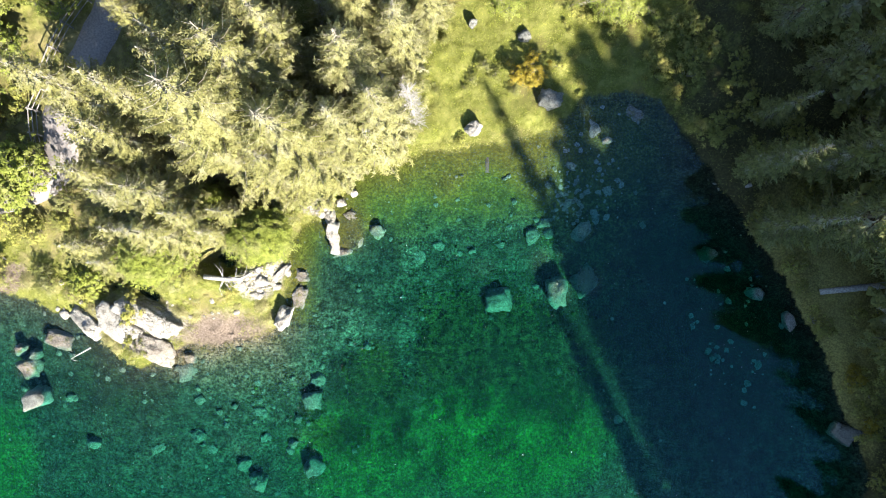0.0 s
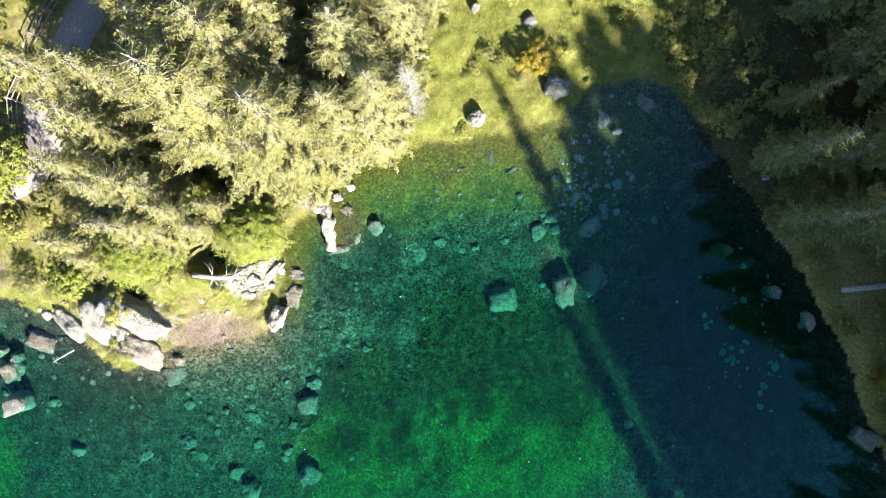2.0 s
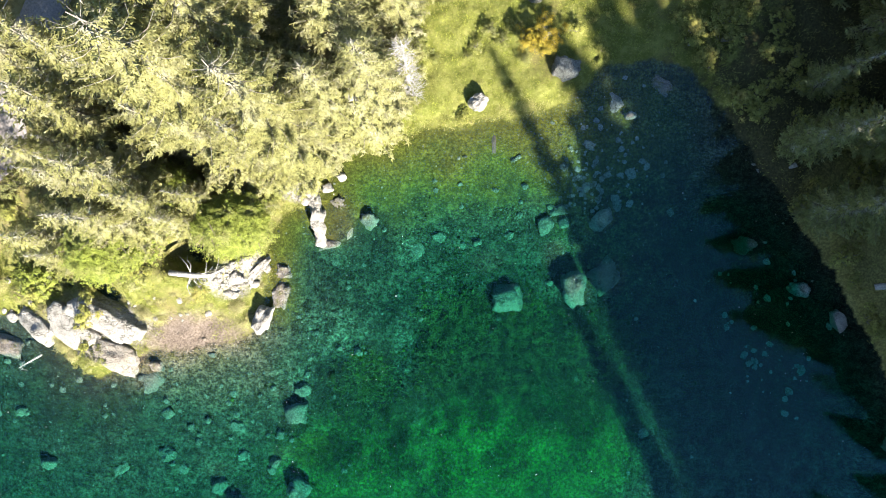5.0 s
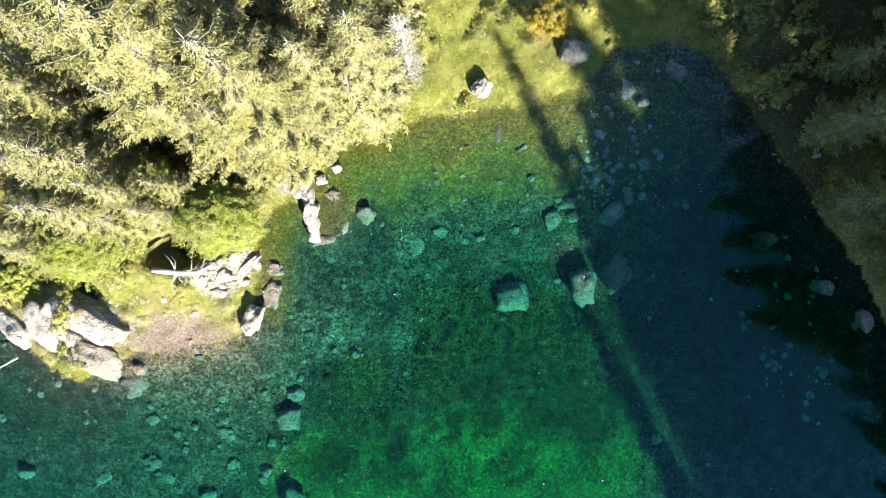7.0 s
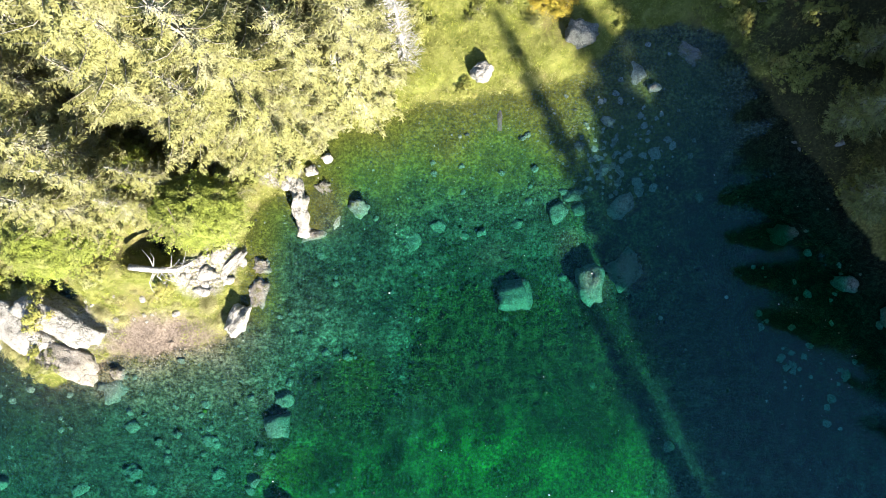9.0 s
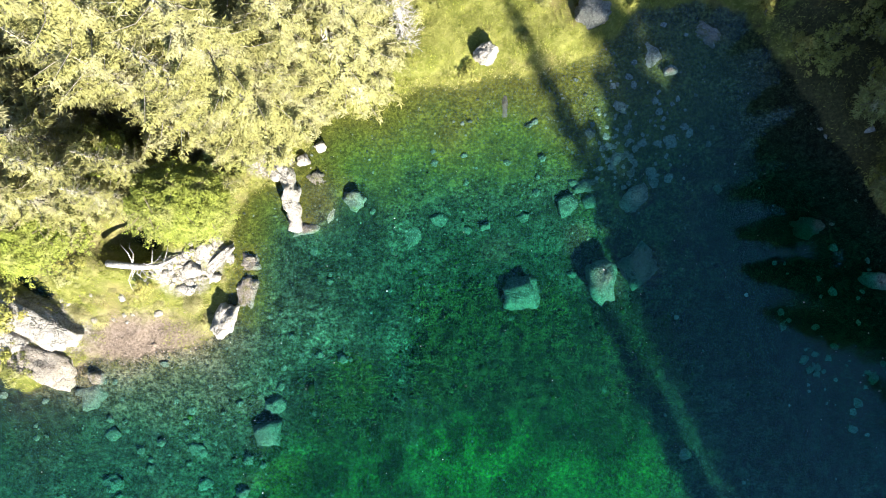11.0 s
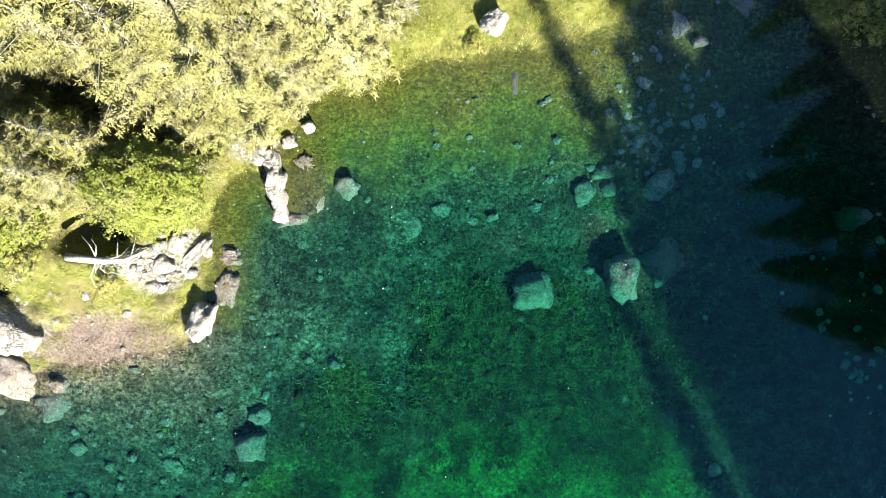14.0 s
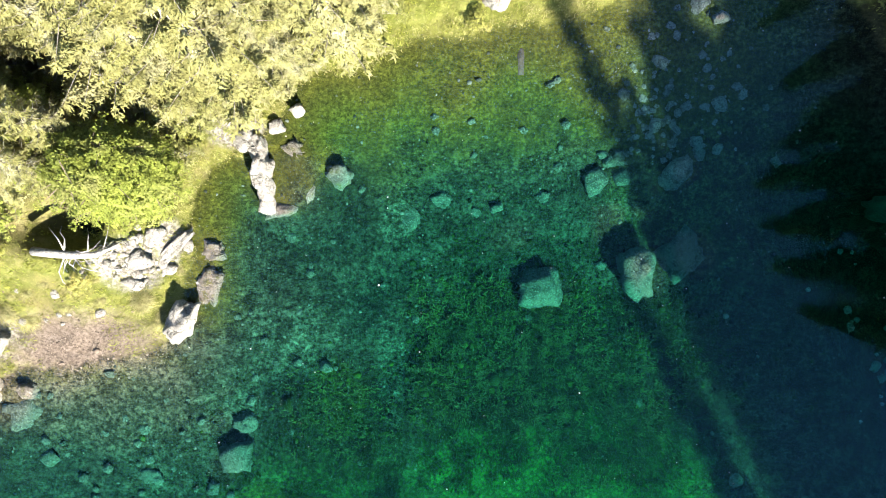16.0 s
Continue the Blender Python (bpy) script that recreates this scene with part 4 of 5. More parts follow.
def conifer_meshes(seed, tall, radius, leaf, wood, step=0.58, per=8, twig=0.085, width=0.05, low=0.1, droop=0.22, fork=0.33, power=0.62, spacing=0.16, ruffle=0.22, subs=(0.25, 0.45, 0.65, 0.82), bare=0.5, curtain=0.0):
    """Trunk and crown of a spruce or larch: whorls of drooping branches with side twigs."""
    rnd = np.random.RandomState(seed)
    bend = [(0.12 * math.sin(k * 1.3 + seed), 0.12 * math.cos(k * 0.9 + seed), tall * k / 8) for k in range(9)]
    bend[0], bend[8] = (0, 0, -0.3), (0, 0, tall)
    pieces = [tube(bend, [max(0.014 * tall * (1 - k / 8.4), 0.012) for k in range(9)], 9)]
    bases, ways, lengths, places = [], [], [], []
    z = tall * low
    while z < tall * 0.985:
        reach = radius * (1 - z / tall) ** power * (0.55 + 0.45 * min(1.0, z / (0.25 * tall)))
        count = max(4, int(per * (0.75 + 0.5 * rnd.rand()) * (0.6 + 0.4 * reach / radius)))
        turn = rnd.uniform(0, 6.3)
        for k in range(count):
            a = turn + 2 * math.pi * (k + 0.35 * rnd.normal()) / count
            out = np.array([math.cos(a), math.sin(a), 0.0])
            span = reach * rnd.uniform(0.72, 1.12) + 0.12
            lift = 0.3 * (z / tall) ** 2 - droop * (1 - z / tall) + 0.08 * rnd.normal()
            start = np.array([0, 0, z + 0.12 * rnd.normal()])
            s = np.arange(0.12, 1.0, max(twig / span, 0.03))
            sag = lift * s - 0.18 * np.sin(math.pi * s) + 0.16 * s ** 3
            spine = start + out * (span * s)[:, None] + np.array([0, 0, 1.0]) * (span * sag)[:, None]
            if span > bare:
                ends = np.vstack([start, spine[len(s) // 2], spine[-1]])
                pieces.append(tube(ends, [0.01 + 0.006 * span, 0.007 + 0.003 * span, 0.003], 3))
            across = np.array([-out[1], out[0], 0.0])
            for sign in (-1, 1):
                n = len(s)
                lean = 0.75 + 0.25 * rnd.rand(n)
                way = unit(out * lean[:, None] + across * (sign * (0.9 - 0.3 * s))[:, None] + np.array([0, 0, 1.0]) * (0.07 * rnd.normal(size=n) - 0.16)[:, None])
                bases.append(spine), ways.append(way), places.append(s)
                lengths.append((fork * span * (1 - s) ** 0.8 * np.minimum(1, s * 4) + 0.1) * rnd.uniform(0.7, 1.2, n))
            if curtain:
                # twigs that hang from the branch
                hung = spine[1::2]
                n = len(hung)
                bases.append(hung), ways.append(unit(out * 0.55 + across * 0.35 * rnd.normal(size=(n, 1)) - np.array([0, 0, 1.0]))), places.append(s[1::2])
                lengths.append(curtain * rnd.uniform(0.6, 1.3, n) * min(1.0, 0.3 + span / 2))
            bases.append(spine[-1:]), ways.append(unit(out + np.array([0, 0, 0.3]))[None]), lengths.append(np.array([0.2])), places.append(s[-1:])
        z += step * (0.55 + 0.6 * (1 - z / tall)) * rnd.uniform(0.8, 1.2)
    base, way, length, place = np.concatenate(bases), np.concatenate(ways), np.concatenate(lengths), np.concatenate(places)
    # long twigs carry further small ones
    twigs = [(base, way, length, place)]
    for f in subs:
        keep = length > 0.22 + 0.2 * f
        b = base[keep] + way[keep] * (length[keep] * f)[:, None]
        across = np.stack([-way[keep][:, 1], way[keep][:, 0], np.zeros(keep.sum())], 1)
        for sign in (-1, 1):
            twigs.append((b, unit(way[keep] + sign * 0.85 * across + 0.15 * rnd.normal(size=b.shape)), length[keep] * (0.5 - 0.25 * f), place[keep] + 0.25 * f))
    base, way, length, place = (np.concatenate([t[k] for t in twigs]) for k in range(4))
    # every twig is a narrow spray of needles in one or more pieces
    count = np.maximum(1, np.round(length / spacing)).astype(int)
    which = np.repeat(np.arange(len(base)), count)
    along = np.concatenate([np.arange(c) / c for c in count])
    n = len(which)
    at = base[which] + way[which] * (length[which] * along)[:, None] + 0.01 * rnd.normal(size=(n, 3))
    tip = unit(way[which] + ruffle * rnd.normal(size=(n, 3)) * np.array([1, 1, 0.6]))
    long = (length[which] / count[which]) * rnd.uniform(1.0, 1.45, n) + 0.03
    side = unit(np.cross(tip, np.array([0, 0, 1.0]) + 0.3 * rnd.normal(size=(n, 3)))) * (width * rnd.uniform(0.4, 0.7, n))[:, None]
    crown = soup("crown", np.stack([at + side, at + tip * long[:, None], at - side], 1), leaf, 1 - place[which] - 0.45 * along,
                 unit(unit(at * np.array([1, 1, 0])) * 0.75 + np.array([0, 0, 0.6]) + 0.3 * rnd.normal(size=(n, 3)) * np.array([1, 1, 0.5])))
    trunk = mesh_of("trunk", *joined(pieces), wood, True)
    return trunk, crown


def shrub_meshes(seed, tall, radius, leaf, wood, limbs=16, leaves=2600, size=0.085, lobes=0.19, dome=False):
    """Stems and leaves of a broad bush or small tree: limbs that fork, with leaves in clumps round their ends."""
    rnd = np.random.RandomState(seed)
    pieces, tips = [], []
    for k in range(limbs):
        a, r = rnd.uniform(0, 6.3), radius * math.sqrt(rnd.rand()) * 0.9
        top = tall * (1 - 0.55 * (r / radius) ** 2) * rnd.uniform(0.84, 1.02)
        end = np.array([math.cos(a) * r, math.sin(a) * r, top])
        mid = end * np.array([0.45, 0.45, 0.55]) + 0.06 * radius * rnd.normal(size=3)
        thick = 0.012 + 0.008 * tall
        pieces.append(tube([(0, 0, -0.1), mid, end], [thick, thick * 0.6, 0.006], 3))
        tips.append(end)
        for _ in range(3 if tall < 2 else 5):
            f = rnd.uniform(0.35, 1.0)
            from_ = mid + (end - mid) * f
            away = from_ + rnd.normal(size=3) * radius * np.array([0.26, 0.26, 0.1])
            away[2] = max(away[2], 0.1 * tall)
            if tall > 1.3:
                pieces.append(tube([from_, away], [thick * 0.4, 0.004], 3))
            tips.append(away)
    tips = np.array(tips)
    clump = rnd.randint(0, len(tips), leaves)
    lobe = radius * lobes * rnd.uniform(0.7, 1.3, len(tips))
    facing = unit(rnd.normal(size=(leaves, 3)) + np.array([0, 0, 0.7]))
    depth = np.where(rnd.rand(leaves) < 0.7, rnd.uniform(0.8, 1.05, leaves), rnd.uniform(0.2, 0.9, leaves))
    at = tips[clump] + facing * (lobe[clump] * depth)[:, None] * np.array([1, 1, 0.75]) + 0.01 * rnd.normal(size=(leaves, 3))
    if dome:
        # a closed crown: leaves in a bumpy shell round the limbs
        a, lean = rnd.uniform(0, 6.3, leaves), np.arccos(rnd.uniform(-0.45, 1.0, leaves))
        facing = np.stack([np.sin(lean) * np.cos(a), np.sin(lean) * np.sin(a), np.cos(lean)], 1)
        u, v = 3.0 * facing[:, 0] + 2.1 * facing[:, 2], 3.0 * facing[:, 1] - 1.7 * facing[:, 2]
        bumps = 0.95 + 0.13 * waves(u, v, 0.9, seed) + 0.12 * waves(u, v, 3.2, seed + 1) - 0.13 * np.abs(rnd.normal(size=leaves))
        shell = facing * bumps[:, None] * np.array([radius, radius, 0.42 * tall]) + np.array([0, 0, 0.56 * tall])
        at = np.where((rnd.rand(leaves) < 0.6)[:, None], shell, at)
        facing = unit(facing + np.array([0, 0, 0.9]))
    at[:, 2] = np.maximum(at[:, 2], 0.04)
    length = size * rnd.uniform(0.7, 1.4, leaves)
    tilt = unit(facing + 0.55 * rnd.normal(size=(leaves, 3)))
    side = unit(np.cross(tilt, rnd.normal(size=(leaves, 3))))
    way = np.cross(side, tilt)
    leaf_shapes = np.stack([at + side * (length * 0.5)[:, None], at + way * (length * 0.95)[:, None], at - side * (length * 0.5)[:, None]], 1)
    return mesh_of("stem", *joined(pieces), wood), soup("crown", leaf_shapes, leaf, normals=unit(0.45 * facing + 0.5 * unit(at * np.array([1, 1, 0.5])) + np.array([0, 0, 0.5]) + 0.2 * rnd.normal(size=(leaves, 3))))


def tussock_meshes(seed, tall, radius, leaf, wood, blades=420):
    """A tuft of arching grass blades round a short stem."""
    rnd = np.random.RandomState(seed)
    a, r = rnd.uniform(0, 6.3, blades), radius * np.sqrt(rnd.rand(blades))
    way = np.stack([np.cos(a), np.sin(a), np.zeros(blades)], 1)
    across = np.stack([-np.sin(a), np.cos(a), np.zeros(blades)], 1) * (0.007 * rnd.uniform(0.6, 1.4, blades))[:, None]
    rise = tall * rnd.uniform(0.55, 1.0, blades) * (1 - 0.4 * r / radius)
    foot = way * (0.35 * r)[:, None] + 0.12 * rnd.normal(size=(blades, 3)) * np.array([1, 1, 0])
    knee = foot + way * (0.5 * r)[:, None] + np.array([0, 0, 1.0]) * rise[:, None]
    tip = knee + way * (0.55 * r + 0.06)[:, None] - np.array([0, 0, 1.0]) * (0.45 * rise)[:, None]
    low = np.stack([foot - across, foot + across, knee], 1)
    high = np.stack([knee - across, knee + across, tip], 1)
    return mesh_of("stem", *tube([(0, 0, -0.1), (0, 0, 0.2 * tall)], [0.05, 0.03], 5), wood), soup("crown", np.concatenate([low, high]), leaf)


def plant(name, meshes, x, y, size, turn, label, category, group="", wide=1.0, lean=(0, 0), stem="trunk", sink=0.05):
    """Stands a tree or bush of those two meshes on the ground."""
    base = new(name)
    base.empty_display_size = 0.3
    base.matrix_world = pose(x, y, height_at(x, y) - sink, lean[0], lean[1], turn) @ Matrix.Diagonal((size * wide, size * wide, size, 1))
    part(stem, meshes[0], base)
    part("crown", meshes[1], base)
    return tagged(base, label, category, group)


SPRUCES = [conifer_meshes(200 + k, 12.0, 3.0, SPRUCE, TWIGS, per=8, step=0.6, twig=0.11, width=0.05, low=0.16, spacing=0.11, ruffle=0.6, fork=0.36, power=0.8, curtain=0.3, subs=(0.3, 0.55, 0.8)) for k in range(3)]
FINE_SPRUCES = [conifer_meshes(200 + k, 12.0, 3.2, SPRUCE, TWIGS, per=9, step=0.74, twig=0.085, width=0.037, low=0.18, droop=0.14, spacing=0.06, ruffle=0.65, fork=0.32, power=0.62, curtain=0.3) for k in range(2)]
YOUNG_SPRUCES = [conifer_meshes(245 + k, 5.0, 1.7, SPRUCE, TWIGS, per=7, step=0.5, twig=0.13, width=0.054, low=0.12, spacing=0.11, ruffle=0.85, fork=0.4, power=0.75, subs=(0.4, 0.7), curtain=0.35) for k in range(2)]
BACK_SPRUCE = conifer_meshes(206, 12.0, 2.6, SPRUCE, BARK, twig=0.2, width=0.16, spacing=0.4, subs=(0.5,), bare=1.3)
DARK_SPRUCES = [conifer_meshes(210 + k, 12.0, 2.4, SPRUCE_SHADED, BARK, per=8, step=0.5, twig=0.15, width=0.08, power=0.8, spacing=0.25, subs=(0.35, 0.7), bare=1.3) for k in range(2)]
LARCHES = [conifer_meshes(220 + k, 10.0, 2.3, LARCH, TWIGS, per=9, step=0.46, twig=0.1, width=0.039, low=0.18, droop=0.05, fork=0.36, spacing=0.09, ruffle=0.9, curtain=0.4) for k in range(2)]
TALL_SPRUCES = [conifer_meshes(230 + k, 24.0, 3.0, SPRUCE_SHADED, BARK, per=9, step=0.75, twig=0.3, width=0.46, droop=0.35, power=0.85, spacing=0.5, subs=(), bare=9.0) for k in range(2)]
THIN_SPRUCE = conifer_meshes(240, 24.0, 1.25, SPRUCE_SHADED, BARK, per=9, step=0.4, twig=0.2, width=0.24, droop=0.4, power=0.8, spacing=0.4, subs=(), bare=9.0)
BUSHES = [shrub_meshes(250 + k, 3.0, 1.5, LEAVES, TWIGS, 60, 9000, 0.1, 0.11) for k in range(2)]
GREEN_TREES = [shrub_meshes(254 + k, 7.0, 2.3, LEAVES, BARK, 160, 70000, 0.085, 0.11, True) for k in range(1)]
MOUND = shrub_meshes(258, 2.6, 2.3, LEAVES, TWIGS, 110, 26000, 0.07, 0.1)
TALL_HEATHS = [shrub_meshes(300 + k, 2.6, 1.5, HEATH, TWIGS, 90, 17000, 0.078, 0.1) for k in range(2)]
HEATHS = [shrub_meshes(260 + k, 0.9, 0.75, HEATH, TWIGS, 14, 2000, 0.05, 0.17) for k in range(4)]
OLIVES = [shrub_meshes(270 + k, 1.2, 0.85, OLIVE, TWIGS, 9, 1300, 0.075, 0.18) for k in range(3)]
GOLDS = [shrub_meshes(280 + k, 1.4, 0.9, GOLD, TWIGS, 14, 3000, 0.06) for k in range(2)]

sunlit = "sunlit yellow-green spruce with drooping branches on the shore"
for k, (x, y, tall, turn, wide) in enumerate(((-10.2, 6.0, 13.0, 10, 1.15), (-9.0, 7.9, 12.6, 80, 0.95), (-7.3, 5.2, 12.0, 200, 1.0), (-14.0, 1.2, 8.0, 40, 0.95),
                                              (-12.3, 1.9, 8.0, 300, 0.9), (-13.3, 2.9, 9.9, 220, 0.9), (-15.5, 5.6, 9.6, 60, 0.85), (-16.7, 4.5, 5.2, 10, 0.9), (-14.6, 7.2, 10.2, 140, 0.9), (-15.6, 2.9, 7.6, 120, 0.95), (-17.5, 4.0, 6.8, 20, 0.9),
                                              (-12.2, 11.4, 10.5, 160, 1.1), (-15.6, 11.6, 7.0, 330, 1.0), (-13.6, 14.6, 10.0, 90, 1.1),
                                              (-18.2, 7.9, 9.5, 75, 1.0), (-16.9, -0.2, 5.0, 10, 1.1), (-8.4, 4.3, 9.2, 30, 0.85), (-10.0, 4.3, 8.2, 170, 0.85), (-11.7, 5.0, 8.4, 250, 0.85), (-8.2, 9.8, 11.0, 60, 0.85), (-11.4, 8.4, 11.6, 310, 0.9), (-9.9, 10.8, 12.0, 15, 0.9), (-10.7, 2.1, 7.4, 130, 0.8), (-11.6, 1.2, 6.2, 200, 0.9))):
    plant("spruce_tree", FINE_SPRUCES[k % 2] if k < 3 else SPRUCES[k % 3], x, y, tall / 12.0, turn, sunlit, "spruce tree", "spruces on the sunny shore", wide)
young = random.Random(33)
for k, (x, y) in enumerate(((-8.4, 7.2), (-6.6, 6.6), (-6.2, 8.2), (-7.0, 4.2), (-12.6, 5.6), (-11.6, 7.6), (-13.4, 8.4), (-11.0, 10.0), (-8.6, 10.6), (-14.6, 9.6), 
                            (-16.6, 7.0), (-17.8, 5.8), (-13.0, 12.8), (-10.8, 13.6), (-5.8, 10.4), (-3.6, 8.6), (-4.2, 5.9), (-5.6, 7.3), (-2.6, 8.6), (-13.6, 4.6), (-16.8, 1.4),
                            (-18.8, 0.6), (-6.8, 12.4), (-3.4, 11.6), (-9.6, 3.4))):
    plant("spruce_tree", YOUNG_SPRUCES[k % 2], x, y, young.uniform(0.8, 1.3), 77 * k, "young yellow-green spruce in the shore thicket", "spruce tree", "young spruces of the shore", young.uniform(0.95, 1.15))
for k, (x, y, tall, turn, wide) in enumerate(((-4.8, 8.6, 10.2, 10, 1.0), (-3.6, 6.6, 9.6, 130, 0.95), (-5.4, 6.0, 9.2, 60, 0.95), (-2.8, 10.6, 8.0, 220, 1.0),
                                              (-5.8, 4.8, 6.8, 300, 0.9), (-1.4, 12.8, 6.0, 20, 1.1), (-4.6, 12.2, 9.0, 20, 1.1), (-9.6, 13.2, 8.4, 100, 0.9))):
    plant("larch_tree", LARCHES[k % 2], x, y, tall / 10.0, turn, "pale feathery larch with greyish branches", "larch tree", "larches by the lake", wide)
plant("leafy_tree", GREEN_TREES[0], -9.75, 1.0, 0.76, 30, "bright green dense leafy tree on the bank", "tree", wide=0.8)
plant("leafy_tree", GREEN_TREES[0], -15.1, 0.1, 0.55, 140, "bright green leafy tree above the limestone bank", "tree", wide=1.1)
plant("leafy_tree", GREEN_TREES[0], -12.5, 2.2, 0.62, 250, "bright green leafy tree on the bank", "tree", wide=0.9)
plant("leafy_tree", MOUND, 8.5, 14.1, 0.85, 80, "broad yellow-green leafy tree catching the sun", "tree")
for k, (x, y, tall, turn) in enumerate(((15.8, 4.8, 7.4, 50), (16.8, 1.7, 7.8, 260), (19.4, 1.9, 11.5, 100), (16.6, 7.6, 5.5, 150), (19.2, 5.0, 10.0, 200), 
                                        (19.5, 10.2, 10.5, 300), (22.3, 7.5, 11.0, 350), (22.5, 2.8, 11.0, 30), (23.4, -4.2, 10.0, 80), (17.2, 12.4, 10.0, 130), (24.8, 0.8, 12.0, 180),
                                        (25.0, -9.0, 12.0, 20), (22.0, 12.5, 11.0, 80), (20.0, 5.0, 17.0, 70), (21.4, 0.9, 17.5, 170), (22.8, -4.4, 16.5, 20), (24.6, -11.0, 10.5, 100))):
    plant("spruce_tree", DARK_SPRUCES[k % 2], x, y, tall / 12.0, turn, "dark green spruce standing in deep shade", "spruce tree", "spruces of the shaded wood", 1.05 if tall < 13 else 0.75)
plant("spruce_tree", THIN_SPRUCE, 21.0, -27.8, 25.7 / 24.0, 0, "tall slender dark spruce on the cape", "spruce tree", "tall spruces of the cape", 1.05)
plant("spruce_tree", THIN_SPRUCE, 19.6, -29.4, 17.1 / 24.0, 120, "dark spruce at the tip of the cape", "spruce tree", "tall spruces of the cape", 1.45)
wood = random.Random(17)
cape = [(18.5, -21.0, 20.4), (19.6, -20.8, 21.6), (21.4, -23.7, 22.0), (24.0, -26.8, 27.0), (23.2, -24.8, 26.0), (26.2, -27.2, 27.0), (22.4, -20.2, 21.0), (27.4, -24.8, 27.0), (26.9, -25.5, 24.9), (21.9, -22.2, 26.0), (24.0, -20.6, 28.0), (25.4, -23.2, 30.0), (29.2, -23.7, 20.0), (24.6, -17.0, 12.0), (28.4, -21.0, 27.0), (27.0, -15.4, 11.0), (29.2, -15.8, 12.0)]
for k in range(42):
    x, y = 26.0 + 3.0 * (k % 6), -26.0 + 4.4 * (k // 6)
    cape.append((x + wood.uniform(-0.9, 0.9) + (1.5 if k // 6 % 2 else 0), y + wood.uniform(-0.9, 0.9), (26 - 3 * (x > 31) + wood.uniform(-1.5, 1.5)) if y < -19 else wood.uniform(9.5, 12.5) + max(0, x - 30) * 0.5))
for k, (x, y, tall) in enumerate(cape):
    tall *= 1.0 if y > -19 or (x, y) in ((26.9, -25.5), (29.2, -23.7)) else 0.83 if x < 23.5 else 0.97
    if y < -19 and (x, y) not in ((26.9, -25.5), (29.2, -23.7)):
        x, y, tall = (x + 3.2, y - 6.2, tall + 4.2) if x < 22 else (x + 6.4, y - 12.4, tall + 8.5)
    if y < -19 and x - 0.77 * tall < 6.6:
        tall = min(tall, (12.4 + 0.9 * math.sin(2.1 * k) - y) * 0.677)
    plant("spruce_tree", TALL_SPRUCES[k % 2], x, y, tall / 24.0, 67 * k, "tall dark spruce of the shaded wood", "spruce tree", "tall spruces of the cape", 1.3)
for k, (x, y, tall) in enumerate(((21.8, 9.5, 19), (23.6, 6.2, 22), (22.0, 3.4, 23), (24.2, 0.4, 26), (23.2, -2.6, 23), (25.4, -6.0, 24), (25.2, 11.0, 21), (26.8, 3.2, 22), (27.2, -3.0, 21), (18.8, 12.4, 16), (16.6, 14.8, 15), (20.6, 8.8, 17))):
    plant("spruce_tree", TALL_SPRUCES[k % 2], x, y, tall / 24.0, 41 * k, "tall dark spruce on the shaded bank", "spruce tree", "tall spruces of the shaded bank", 1.15)
for k, (x, y, tall) in enumerate(((-27, 14, 13), (-24, 19, 12), (-19, 18.5, 12), (-13.5, 18.5, 13), (-7.5, 17.5, 12), (-1, 18, 11), (6, 18.5, 10), (-31, 8, 12), (-30, 3, 10), (12, 18.5, 12), (19, 18, 14))):
    plant("spruce_tree", BACK_SPRUCE, x, y, tall / 12.0, 53 * k, "green spruce in the wood behind the shore", "spruce tree", "spruces behind the shore", 1.05)

# bushes: round the trees, along the banks, in the meadow
rnd = random.Random(9)
for x, y, size, kind in ((-20.0, -1.2, 0.7, 0), (-23.8, 10.8, 0.8, 1), (-25.0, 8.2, 0.9, 0), (-23.6, 5.0, 0.8, 1), (-24.0, 4.0, 0.8, 0), (-14.6, 8.2, 0.9, 0), (-13.2, 10.4, 0.8, 1), (-16.0, -0.6, 0.6, 0),
                         (-14.2, 0.2, 0.6, 0), (-25.5, 3.4, 0.8, 0), (2.6, 13.6, 0.6, 1),
                         (-21.2, 13.6, 0.8, 1), (-24.6, 12.8, 0.9, 0), (-22.4, 4.6, 0.95, 1), (-23.4, 3.6, 0.9, 0)):
    plant("bush", BUSHES[kind], x, y, size, rnd.uniform(0, 360), "green leafy bush beside the trees", "bush", "bushes of the shore", stem="stem")
for k, (x, y, size) in enumerate(((-9.0, 3.6, 0.8), (-10.3, 4.5, 0.9), (-11.7, 5.3, 1.0), (-13.4, 6.1, 1.0), (-8.0, 3.7, 0.7), (-9.2, 5.1, 1.0), (-7.4, 4.6, 0.8), (-6.4, 5.6, 0.8), (-11.0, 6.9, 1.0))):
    plant("bush", TALL_HEATHS[k % 2], x, y, size, 70 * k, "pale yellow-green bush in the shore thicket", "bush", "pale bushes of the shore", stem="stem")
for x, y, size in ((3.2, 9.7, 0.85), (4.0, 9.4, 0.7), (4.2, 10.2, 0.9)):
    plant("bush", GOLDS[0 if size > 0.85 else 1], x, y, size, rnd.uniform(0, 360), "golden autumn bush in the meadow", "bush", "golden bushes", stem="stem")
for x, y, size in ((21.6, -6.6, 0.8), (22.5, -9.0, 0.7)):
    plant("bush", GOLDS[1], x, y, size, rnd.uniform(0, 360), "yellowing bush on the wooded bank", "bush", "yellowing bushes", stem="stem")


